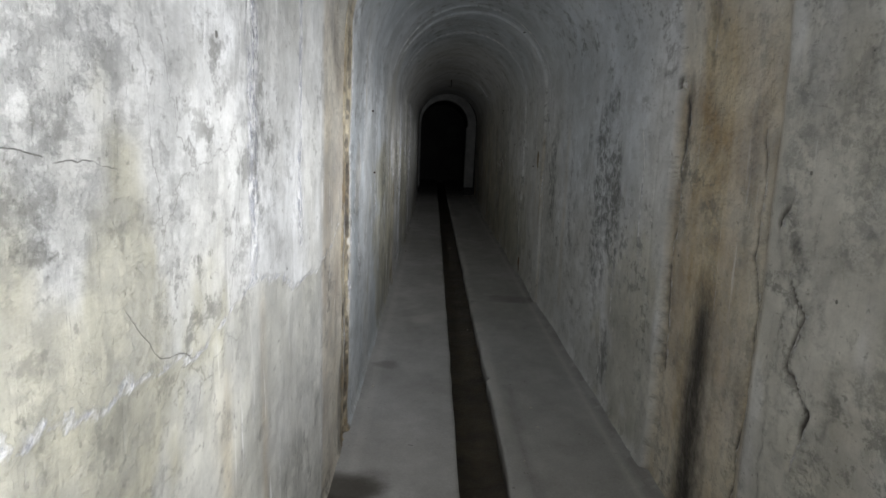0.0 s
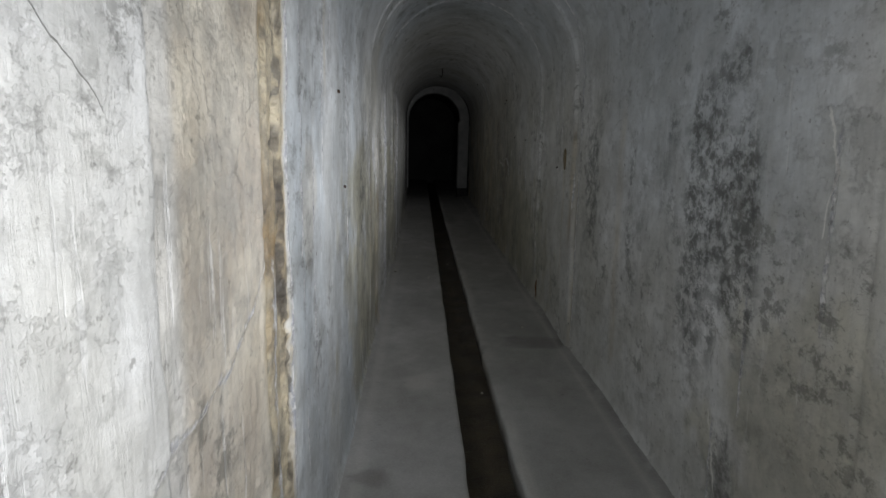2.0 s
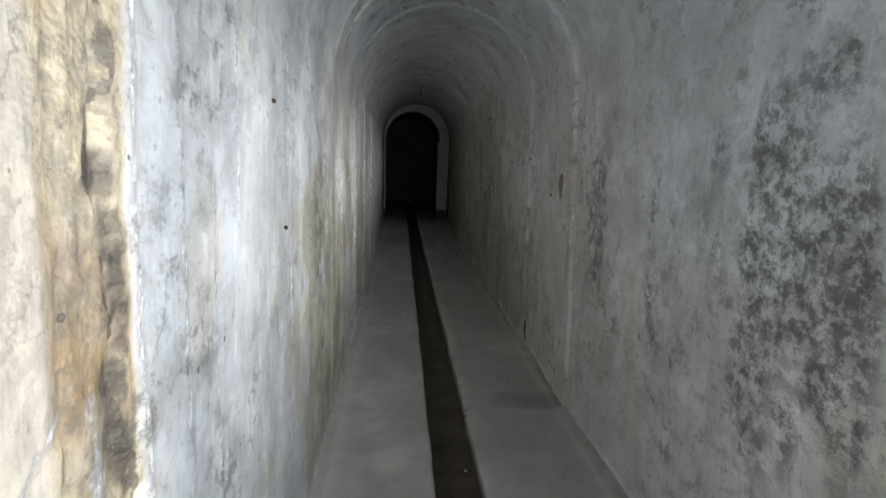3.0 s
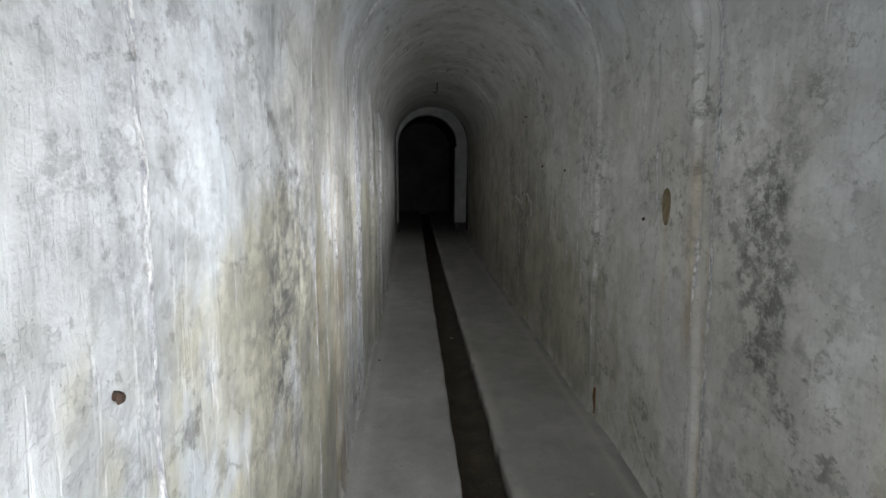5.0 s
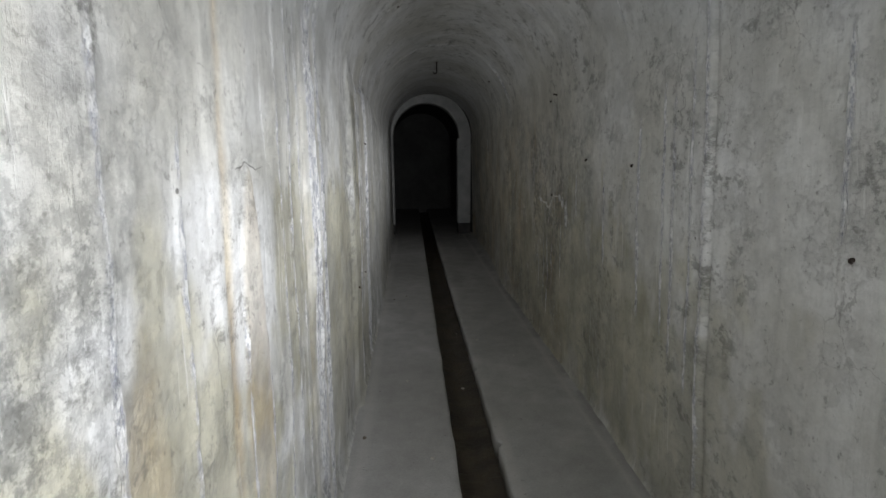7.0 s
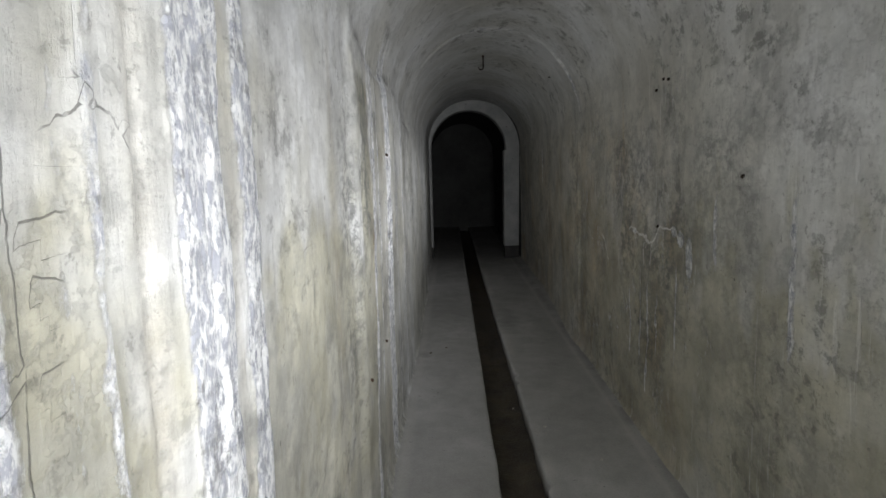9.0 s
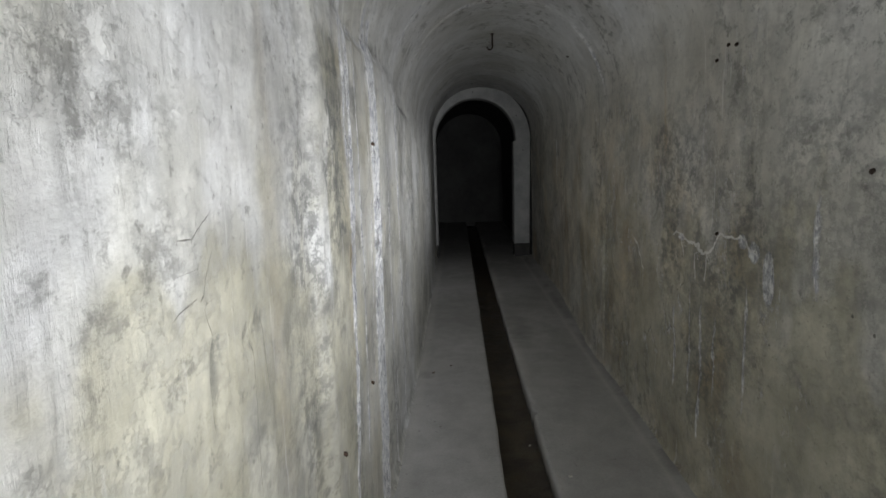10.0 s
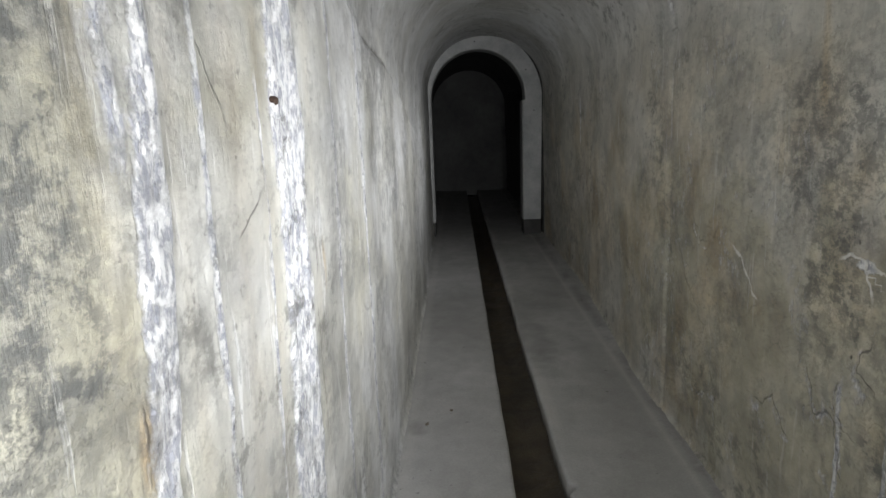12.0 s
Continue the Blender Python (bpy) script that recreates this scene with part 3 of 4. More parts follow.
    out["mould"] += 0.7 * patchy * (0.95 * blot(Y, Z, 3.22, 1.05, 0.38, 0.65, 12) + 0.9 * blot(Y, Z, 3.75, 0.95, 0.48, 0.60, 13)) + 0.9 * run(Y, Z, 4.24, 0.05, 0.75, 1.5, 14) + 0.7 * run(Y, Z, 5.0, 0.04, 0.8, 1.4, 16)
    out["mould"] += 0.8 * blot(Y, Z, 4.95, 1.2, 0.16, 0.5, 17) + 0.7 * blot(Y, Z, 3.1, 0.22, 0.10, 0.22, 18)
    out["dark"] += 0.45 * blot(Y, Z, 3.08, 0.2, 0.05, 0.2, 19)
    out["mould"] += 0.35 * blot(Y, Z, 5.05, 1.0, 0.22, 0.6, 15)
    for y, w, low, high, s in ((3.17, 0.010, 0.02, 0.50, 21), (3.00, 0.010, 0.5, 1.0, 22), (2.62, 0.012, 0.9, 1.5, 23), (5.32, 0.02, 0.0, 2.1, 24), (5.42, 0.008, 0.2, 2.1, 25),
                               (5.83, 0.012, 0.8, 2.0, 26), (6.02, 0.015, 1.2, 1.8, 27), (6.76, 0.014, 0.2, 2.1, 28), (6.86, 0.012, 0.5, 1.9, 29), (7.02, 0.018, 0.6, 1.7, 30)):
        m = run(Y, Z, y, w, low, high, s, 0.7)
        h += 0.004 * m
        out["white"] += 0.75 * m
    for y, w, low, high, s in ((7.12, 0.014, 0.7, 1.75, 31), (7.40, 0.02, 0.7, 1.6, 32), (7.95, 0.02, 0.8, 1.4, 33), (8.54, 0.022, 1.05, 1.35, 34), (9.42, 0.012, 0.2, 0.88, 35),
                               (9.55, 0.008, 0.35, 0.9, 36), (9.28, 0.012, 0.5, 0.85, 37), (9.0, 0.01, 0.5, 1.0, 38), (9.75, 0.010, 0.35, 0.8, 39), (14.1, 0.03, 1.2, 1.7, 40)):
        m = run(Y, Z, y, w, low, high, s, 0.7)
        h += 0.004 * m
        out["white"] += 0.85 * m
    for y, z, ry, rz, s in ((8.95, 1.13, 0.06, 0.05, 41), (8.84, 1.06, 0.035, 0.07, 42), (9.05, 1.15, 0.05, 0.025, 43), (9.7, 1.1, 0.04, 0.02, 44)):
        m = blot(Y, Z, y, z, ry, rz, s, 0.6)
        h -= 0.003 * m
        out["white"] += 0.9 * m
    for pts, s in (([(9.78, 1.105), (9.70, 1.10), (9.58, 1.082), (9.40, 1.067), (9.25, 1.15), (9.06, 1.159), (8.95, 1.12)], 45), ([(9.70, 1.10), (9.66, 1.04)], 118), ([(9.40, 1.067), (9.41, 0.96)], 119), ([(10.5, 1.0), (10.42, 0.97), (10.36, 0.90), (10.28, 0.86)], 46),
                   ([(9.52, 1.04), (9.50, 0.95)], 47), ([(6.08, 0.28), (5.86, 0.13)], 48), ([(3.20, 0.46), (3.06, 0.02)], 49), ([(2.66, 1.2), (2.62, 1.35), (2.66, 1.5)], 50)):
        fissure(out, Y, Z, pts, 0.0065, s, 0.03, -1.0)
    out["ochre"] += 0.30 * ramp(cloud(Y * 2.2, Z * 1.8, 116), 0.46, 0.6) * ramp(Y, 8.6, 9.6) * (1 - ramp(Z, 1.5, 1.9))
    out["olive"] += 0.45 * ramp(Y, 7.6, 9.0) * (0.4 + cloud(Y * 1.5, Z * 1.5, 90)) + 0.22 * ramp(Y, 4.6, 6.0) * cloud(Y * 1.5, Z, 91) * 1.6
    out["ochre"] += 0.22 * ramp(Y, 8.6, 9.6) * cloud(Y * 2, Z * 2, 92) * 1.5
    out["ochre"] += 0.6 * run(Y, Z, 5.46, 0.05, 0.7, 1.5, 51) + 0.5 * run(Y, Z, 5.34, 0.03, 0.0, 1.2, 52) + 0.9 * run(Y, Z, 6.69, 0.022, -0.1, 0.24, 53) + 0.35 * run(Y, Z, 5.72, 0.03, 0.4, 1.3, 54)
    out["ochre"] += 0.6 * run(Y, Z, 9.95, 0.02, 1.5, 2.1, 55) + 0.4 * blot(Y, Z, 10.6, 0.85, 0.3, 0.25, 56) + 0.4 * run(Y, Z, 4.42, 0.05, 0.2, 1.6, 57)
    out["olive"] += 0.9 * blot(Y, Z, 9.6, 0.55, 1.5, 0.62, 61) + 0.7 * blot(Y, Z, 8.0, 0.6, 0.8, 0.6, 62) + 0.6 * blot(Y, Z, 7.0, 0.4, 0.9, 0.6, 63) + 0.7 * blot(Y, Z, 11.2, 0.8, 0.9, 0.5, 64)
    out["mould"] += 0.5 * blot(Y, Z, 8.6, 1.3, 0.6, 0.35, 65) + 0.55 * blot(Y, Z, 9.3, 0.75, 0.6, 0.45, 66) + 0.4 * blot(Y, Z, 9.9, 1.3, 0.5, 0.4, 67) + 0.35 * blot(Y, Z, 8.1, 0.6, 0.35, 0.4, 68)
    patches = ramp(cloud(Y * 3.4, Z * 3.0, 101), 0.46, 0.60) * ramp(Y, 7.4, 8.4)
    out["mould"] += 0.4 * patches
    out["ochre"] += 0.30 * ramp(cloud(Y * 2.6, Z * 2.6, 102), 0.50, 0.64) * ramp(Y, 8.4, 9.4) * (1 - ramp(Z, 1.2, 1.7))
    out["white"] += 0.22 * ramp(cloud(Y * 5, Z * 4, 103), 0.58, 0.68) * ramp(Y, 8.0, 9.0)
    h -= 0.004 * patches
    for pts, sd in (([(9.95, 0.75), (9.88, 0.62), (9.80, 0.66), (9.72, 0.5)], 104), ([(10.7, 0.42), (10.62, 0.36), (10.6, 0.22)], 105), ([(10.25, 0.5), (10.12, 0.56), (10.02, 0.48)], 106), ([(10.9, 1.05), (10.8, 0.96), (10.72, 0.98)], 107), ([(9.753, 0.744), (9.785, 0.68), (9.688, 0.644)], 108),
                    ([(10.944, 0.35), (10.829, 0.288), (10.637, 0.344)], 109), ([(9.672, 0.894), (9.698, 0.815), (9.624, 0.799)], 110)):
        fissure(out, Y, Z, pts, 0.003, sd, 0.04)
        out["white"] += 0.4 * cracked(Y, Z + 0.018, pts, 0.008, sd, 0.05)
    blister = blot(Y, Z, 9.65, 0.6, 0.5, 0.6, 69)
    h += 0.005 * blister * ramp(cloud(Y * 9, Z * 7, 70), 0.48, 0.56)


def vault_marks(Y, S, out):
    """S: metres over the arch, from the smaller x."""
    h = out["h"]
    out["blue"] += 0.8 * (1 - ramp(Y, 6.5, 8.5)) * np.clip(0.3 + cloud(Y * 2, S * 1.2, 5), 0, 1)
    for y, w, s in ((4.35, 0.012, 1), (5.33, 0.022, 2), (5.62, 0.010, 3), (6.20, 0.010, 4), (6.70, 0.02, 5), (7.6, 0.010, 6), (8.9, 0.010, 7), (10.4, 0.012, 8), (11.25, 0.018, 9), (12.9, 0.012, 10)):
        m = np.exp(-((Y - y - (cloud(S * 2, y, s) - 0.5) * 0.08) / w) ** 2)
        main = s in (2, 5, 9)
        broken = ramp(cloud(S * 3, Y * 3, s + 30), 0.42 if main else 0.50, 0.50 if main else 0.62)
        h += (0.013 if main else 0.005) * m
        out["white"] += 0.9 * m * broken
    h += 0.004 * cloud(Y * 2.5, S * 2.2, 40)


def loft(Y1, S1):
    """The inner face of walls and vault over the sheet (along, girth): places, masks."""
    Y, S = np.meshgrid(Y1, S1, indexing="ij")
    keys = ("h", "white", "ochre", "olive", "blue", "mould", "dark", "rift", "seam")
    out = {k: np.zeros(Y.shape) for k in keys}
    h = out["h"]
    h += 0.024 * (cloud(Y * 0.9, S * 0.9, 1, 3) - 0.5)
    calm = 1 - 0.8 * ramp(np.minimum(S, GIRTH - S), SPRING - 0.1, SPRING + 0.4)
    h += 0.008 * calm * (cloud(Y * 5, S * 4, 2, 3) - 0.5)
    h += 0.006 * calm * (cloud(Y * 16, S * 11, 3, 3) - 0.5)
    h += 0.002 * calm * ramp(cloud(Y * 12, S * 5, 4, 4), 0.52, 0.75) * ramp(cloud(Y * 1.5, S, 5), 0.4, 0.6)
    h -= 0.10 * ramp(Y, 11.3, 14.5) * ramp(S, SPRING + ARCH * 0.45, SPRING + ARCH)
    for j in JOINTS:
        m = np.exp(-((Y - j - (cloud(S * 1.5, j, 9) - 0.5) * 0.05) / 0.012) ** 2)
        h -= 0.007 * m
        out["mould"] += 0.35 * m
    for left_y, right_y, fade, tall in ((5.80, 5.33, 1.2, 0.018), (6.72, 6.74, 2.0, 0.012), (11.3, 11.25, 2.0, 0.007)):
        at = left_y + (right_y - left_y) * S / GIRTH + (cloud(S * 2, left_y, 12) - 0.5) * 0.06
        h += tall * (0.25 + 0.75 * ramp(S, SPRING, GIRTH / 2)) * ramp(Y, at, at + 0.022) * (1 - ramp(Y, at + 0.05, at + fade))
    Z = np.minimum(S, GIRTH - S)
    over = ramp(Z, SPRING - 0.25, SPRING + 0.55)
    out["flow"] = (1 - ramp(Z, SPRING - 0.1, SPRING + 0.5)) * np.where(S < GIRTH / 2, 1.0, 0.6)
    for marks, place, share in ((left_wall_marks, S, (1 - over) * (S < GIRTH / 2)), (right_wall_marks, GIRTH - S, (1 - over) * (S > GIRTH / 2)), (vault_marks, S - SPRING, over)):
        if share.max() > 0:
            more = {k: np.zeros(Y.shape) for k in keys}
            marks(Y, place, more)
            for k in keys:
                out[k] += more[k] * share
    # the foot runs out into a small cove
    h += 0.03 * (1 - ramp(Z, -0.02, 0.055)) ** 2
    a = (np.clip(S, SPRING, SPRING + ARCH) - SPRING) / RADIUS
    r = RADIUS - h
    X = MID - np.cos(a) * r
    H = SPRING + np.sin(a) * r
    H = np.where(S < SPRING, S, np.where(S > SPRING + ARCH, GIRTH - S, H))
    return np.stack([X, Y, H], -1), out, Y, S


def spread(values, rim):
    return np.concatenate([values, values, values[rim]]).astype(np.float32)


def edge_ids(a, b):
    """The grid's four edges, one after another."""
    ids = np.arange(a * b).reshape(a, b)
    return np.concatenate([ids[0, :], ids[-1, :], ids[:, 0], ids[:, -1]])


def sheet_mesh(name, Y1, S1, outward):
    """One closed slab: the worked inner face, and a plain back some way out of it."""
    P, out, Y, S = loft(Y1, S1)
    a, b = P.shape[:2]
    back = P + outward(P)
    verts = np.concatenate([P.reshape(-1, 3), back.reshape(-1, 3), P.reshape(-1, 3)[edge_ids(a, b)]])
    ids = np.arange(a * b).reshape(a, b)
    quad = np.stack([ids[:-1, :-1], ids[:-1, 1:], ids[1:, 1:], ids[1:, :-1]], -1).reshape(-1, 4)
    coarse_i = np.unique(np.append(np.arange(0, a, 24), a - 1))
    coarse_j = np.unique(np.append(np.arange(0, b, 12), b - 1))
    k = ids[np.ix_(coarse_i, coarse_j)] + a * b
    rear = np.stack([k[:-1, :-1], k[1:, :-1], k[1:, 1:], k[:-1, 1:]], -1).reshape(-1, 4)
    faces = quad.tolist() + rear.tolist()
    n = a * b
    at = 2 * n
    for line in (ids[0, :], ids[-1, :], ids[:, 0], ids[:, -1]):
        faces += [[at + i, at + i + 1, int(line[i + 1]) + n, int(line[i]) + n] for i in range(len(line) - 1)]
        at += len(line)
    rim = edge_ids(a, b)
    me = bpy.data.meshes.new(name)
    me.from_pydata(verts.tolist(), [], faces)
    for key in ("white", "ochre", "olive", "blue", "mould", "dark", "seam", "flow", "rift"):
        layer = me.attributes.new(key, "FLOAT", "POINT")
        layer.data.foreach_set("value", spread((out[key] if key in ("rift", "seam") else np.clip(out[key], 0, 1)).reshape(-1), rim))
    layer = me.attributes.new("sheet", "FLOAT_VECTOR", "POINT")
    flat = np.stack([Y, S, np.zeros_like(Y)], -1).reshape(-1, 3)
    layer.data.foreach_set("vector", spread(flat, rim).reshape(-1))
    me.polygons.foreach_set("use_smooth", [True] * len(quad) + [False] * (len(faces) - len(quad)))
    me.update()
    me.materials.append(WALL)
    return new(name, me)


def push(x, y, z):
    return lambda P: np.broadcast_to(np.array([x, y, z], float), P.shape)


def radial(P):
    d = P - np.stack([np.full(P.shape[:2], MID), P[..., 1], np.full(P.shape[:2], SPRING)], -1)
    return d / np.maximum(np.linalg.norm(d, axis=-1, keepdims=True), 1e-6) * 0.3


STATIONS = along_y()
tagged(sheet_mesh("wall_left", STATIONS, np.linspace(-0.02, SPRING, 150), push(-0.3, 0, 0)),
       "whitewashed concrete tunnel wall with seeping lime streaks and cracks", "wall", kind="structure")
tagged(sheet_mesh("wall_right", STATIONS, np.linspace(SPRING + ARCH, GIRTH + 0.02, 150), push(0.3, 0, 0)),
       "weathered concrete tunnel wall with dark mould and brown runs", "wall", kind="structure")
tagged(sheet_mesh("ceiling", STATIONS, np.linspace(SPRING, SPRING + ARCH, 64), radial),
       "grey barrel-vaulted concrete tunnel ceiling with lime rings", "ceiling", kind="structure")


def part(name, bm, material, parent=None, label="", smooth=False):
    me = bpy.data.meshes.new(name)
    bmesh.ops.recalc_face_normals(bm, faces=bm.faces[:])
    bm.to_mesh(me)
    bm.free()
    me.materials.append(material)
    if smooth:
        me.polygons.foreach_set("use_smooth", [True] * len(me.polygons))
    ob = new(name, me)
    if parent:
        ob.parent = parent
    if label:
        tagged(ob, label)
    return ob


# ---- floor with its open gutter ----
GUT_L, GUT_R, GUT_D = 0.092, 0.312, 0.15
FY = np.concatenate([np.arange(BACK, 0.4, 0.06), np.arange(0.4, 13.0, 0.02), np.arange(13.0, END + 0.01, 0.1)])


def floor_mesh():
    """Two cement slabs with an open channel between them, one cross-section drawn along the tunnel."""
    ul = np.concatenate([np.linspace(LEFT - 0.15, GUT_L - 0.02, 26), [GUT_L - 0.010, GUT_L - 0.003]])
    ur = np.concatenate([[GUT_R + 0.003, GUT_R + 0.010], np.linspace(GUT_R + 0.02, RIGHT + 0.15, 30)])
    chan = np.array([0.0, 0.25, 0.5, 0.75, 1.0])
    rows, masks = [], {"white": [], "dark": []}
    for y in FY:
        el = (float(cloud(y * 5, 1.0, 4)) - 0.5) * 0.012
        er = (float(cloud(y * 4, 3.0, 6)) - 0.5) * 0.026
        for ny, size in ((5.32, 0.038), (5.24, 0.02), (7.70, 0.022), (10.38, 0.025), (10.54, 0.025), (1.3, 0.02), (3.4, 0.016), (6.3, 0.015), (8.9, 0.018)):
            er += size * math.exp(-((y - ny) / 0.03) ** 4)
        x = np.concatenate([ul + el * ramp(ul, GUT_L - 0.08, GUT_L), [GUT_L + el] * 5, GUT_L + el + (GUT_R + er - GUT_L - el) * np.array([0.02, 0.3, 0.7, 0.98]), [GUT_R + er] * 5,
                            ur + er * (1 - ramp(ur, GUT_R, GUT_R + 0.08))])
        slab_l = 0.010 * (cloud(ul * 1.5, y * 1.2, 11, 3) - 0.5) + 0.003 * (cloud(ul * 12, y * 12, 12, 3) - 0.5)
        slab_r = 0.010 * (cloud(ur * 1.5, y * 1.2, 13, 3) - 0.5) + 0.003 * (cloud(ur * 12, y * 12, 14, 3) - 0.5)
        slab_l[-2:] -= (0.002, 0.006)
        slab_r[:2] -= (0.007, 0.002)
        slit = 0.42 + 0.02 * (float(cloud(y * 3, 0, 15)) - 0.5)
        gap = np.exp(-((ur - slit) / 0.012) ** 2) * (y < 3.3)
        slab_r = slab_r - 0.008 * gap
        slab_r = slab_r + 0.012 * ramp(ur, RIGHT - 0.09, RIGHT + 0.02)
        slab_l = slab_l + 0.014 * (1 - ramp(ul, LEFT - 0.02, LEFT + 0.08))
        wall_l = -0.01 - (GUT_D - 0.01) * chan
        z = np.concatenate([slab_l, wall_l, [-GUT_D] * 4, wall_l[::-1], slab_r])
        rows.append(np.stack([x, np.full(len(x), y), z], -1))
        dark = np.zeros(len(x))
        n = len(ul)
        # channel faces coloured dark for wet dirt and for the shadow inside
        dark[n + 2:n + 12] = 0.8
        dark[:n] = 0.35 * blot(np.array(y), ul, 11.15, -0.36, 0.10, 0.06, 28) + 0.9 * blot(np.array(y), ul, 1.85, -0.42, 0.35, 0.26, 21, 0.5) + 0.5 * np.exp(-((ul + 0.22) / 0.3) ** 2) * math.exp(-((y - 1.95) / 0.025) ** 2) + 0.35 * blot(np.array(y), ul, 3.6, -0.3, 0.08, 0.08, 25)
        # the patch at 5.42 paints the shadow line of a slab joint
        dark[n + 14:] = 0.45 * gap + 0.3 * blot(np.array(y), ur, 5.42, 0.7, 0.14, 0.4, 22) + 0.25 * blot(np.array(y), ur, 12.4, 0.4, 0.5, 0.12, 23)
        foot = 0.30 * np.exp(-((ur - RIGHT + 0.02) / 0.03) ** 2)
        dark[n + 14:] += foot * (cloud(ur * 9, y * 4, 26) > 0.5)
        white = np.zeros(len(x))
        white[n + 14:] = 0.7 * np.exp(-((ur - GUT_R - 0.03) / 0.03) ** 2) * float(ramp(cloud(y * 2.0, 0.4, 24), 0.35, 0.65)) + 0.5 * np.exp(-((ur - RIGHT + 0.085) / 0.014) ** 2)
        white[:n] = 0.45 * blot(np.array(y), ul, 4.7, -0.1, 0.18, 0.10, 27) + 0.4 * np.exp(-((ul - LEFT - 0.075) / 0.02) ** 2)
        masks["dark"].append(dark)
        masks["white"].append(white)
    P = np.array(rows)
    a, b = P.shape[:2]
    ids = np.arange(a * b).reshape(a, b)
    faces = np.stack([ids[:-1, :-1], ids[:-1, 1:], ids[1:, 1:], ids[1:, :-1]], -1).reshape(-1, 4).tolist()
    base = a * b
    low = np.array([[LEFT - 0.15, FY[0], -0.4], [RIGHT + 0.15, FY[0], -0.4], [LEFT - 0.15, FY[-1], -0.4], [RIGHT + 0.15, FY[-1], -0.4]])
    smooth = [True] * len(faces)
    extra = [[base, base + 2, base + 3, base + 1],
             [base] + [base + 1] + ids[0, ::-1].tolist(), [base + 3, base + 2] + ids[-1, :].tolist(),
             [base + 2, base] + ids[:, 0].tolist(), [base + 1, base + 3] + ids[::-1, -1].tolist()]
    me = bpy.data.meshes.new("floor")
    me.from_pydata(np.concatenate([P.reshape(-1, 3), low]).tolist(), [], faces + extra)
    for key, rows in masks.items():
        layer = me.attributes.new(key, "FLOAT", "POINT")
        layer.data.foreach_set("value", np.concatenate([np.clip(np.array(rows), 0, 1).reshape(-1), np.zeros(4)]).astype(np.float32))
    me.polygons.foreach_set("use_smooth", smooth + [False] * len(extra))
    me.update()
    me.materials.append(FLOOR)
    return new("floor", me)


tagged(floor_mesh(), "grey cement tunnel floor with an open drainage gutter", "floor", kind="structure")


def silt_bed():
    bm = bmesh.new()
    xs = np.linspace(GUT_L - 0.01, GUT_R + 0.01, 9)
    ys = np.arange(BACK + 0.02, END - 0.05, 0.05)
    grid = [[bm.verts.new((x, y, -GUT_D + 0.012 + 0.035 * float(cloud(x * 7, y * 2.5, 3, 3)) + 0.02 * abs(i - 4) / 4)) for i, x in enumerate(xs)] for y in ys]
    for r0, r1 in zip(grid, grid[1:]):
        for i in range(len(xs) - 1):
            bm.faces.new((r0[i], r0[i + 1], r1[i + 1], r1[i]))
    return part("gutter_silt", bm, SILT, smooth=True)


tagged(silt_bed(), "wet dark brown silt lying along the gutter", "silt", kind="stuff")


def box(bm, lo, hi):
    v = [bm.verts.new((x, y, z)) for x in (lo[0], hi[0]) for y in (lo[1], hi[1]) for z in (lo[2], hi[2])]
    for f in ((0, 1, 3, 2), (4, 6, 7, 5), (0, 4, 5, 1), (2, 3, 7, 6), (0, 2, 6, 4), (1, 5, 7, 3)):
        bm.faces.new([v[i] for i in f])


# ---- arched portal and the passage beyond ----
def arch_points(half, spring, foot, mid, steps=40):
    pts = [(mid - half, foot)]
    pts += [(mid - half * math.cos(math.pi * i / steps), spring + half * math.sin(math.pi * i / steps)) for i in range(steps + 1)]
    return pts + [(mid + half, foot)]


def arch_ring(bm, inner, outer, y0, y1, bevel=0.012):
    n = len(inner)
    loops = []
    for pts, y in ((inner, y1), (inner, y0 + bevel), ([(px + (qx - px) * 0.08, pz + (qz - pz) * 0.08) for (px, pz), (qx, qz) in zip(inner, outer)], y0), (outer, y0), (outer, y1)):
        loops.append([bm.verts.new((x + 0.006 * (float(grain(z * 6, x * 6 + y, 3)) - 0.5), y, z)) for x, z in pts])
    for a, b in zip(loops, loops[1:] + loops[:1]):
        for i in range(n - 1):
            bm.faces.new((a[i], a[i + 1], b[i + 1], b[i]))
    for i in (0, n - 1):
        bm.faces.new([l[i] for l in loops])


PM, HALF, RISE = 0.197, 0.603, 1.80
portal = tagged(new("portal"), "pale painted concrete arch around the dark passage opening", "arch", kind="structure")


def portal_ring(foot):
    """The ring's inner and outer line; the jamb at the larger x stands in a little under the arch."""
    inner, outer = arch_points(HALF, RISE, foot, PM), arch_points(0.815, RISE + 0.005, foot, PM)
    inner[-1:] = [(PM + HALF, RISE - 0.035), (PM + HALF - 0.035, RISE - 0.05), (PM + HALF - 0.048, foot)]
    outer[-1:] = [(PM + 0.815, RISE - 0.035), (PM + 0.814, RISE - 0.05), (PM + 0.79, foot)]
    return inner, outer


bm = bmesh.new()
arch_ring(bm, *portal_ring(0.205), PORTAL, PORTAL_BACK)
part("arch_frame", bm, PAINT, portal, smooth=False)
for a, b in ((PM - 0.815, PM - HALF - 0.008), (PM + HALF - 0.04, PM + 0.79)):
    bm = bmesh.new()
    box(bm, (a, PORTAL + 0.006, -0.02), (b, PORTAL_BACK, 0.205))
    bmesh.ops.bevel(bm, geom=bm.edges[:], offset=0.008, segments=2, affect="EDGES")
    part("plinth", bm, DARK_CONCRETE, portal, "dark damp foot of the arch")

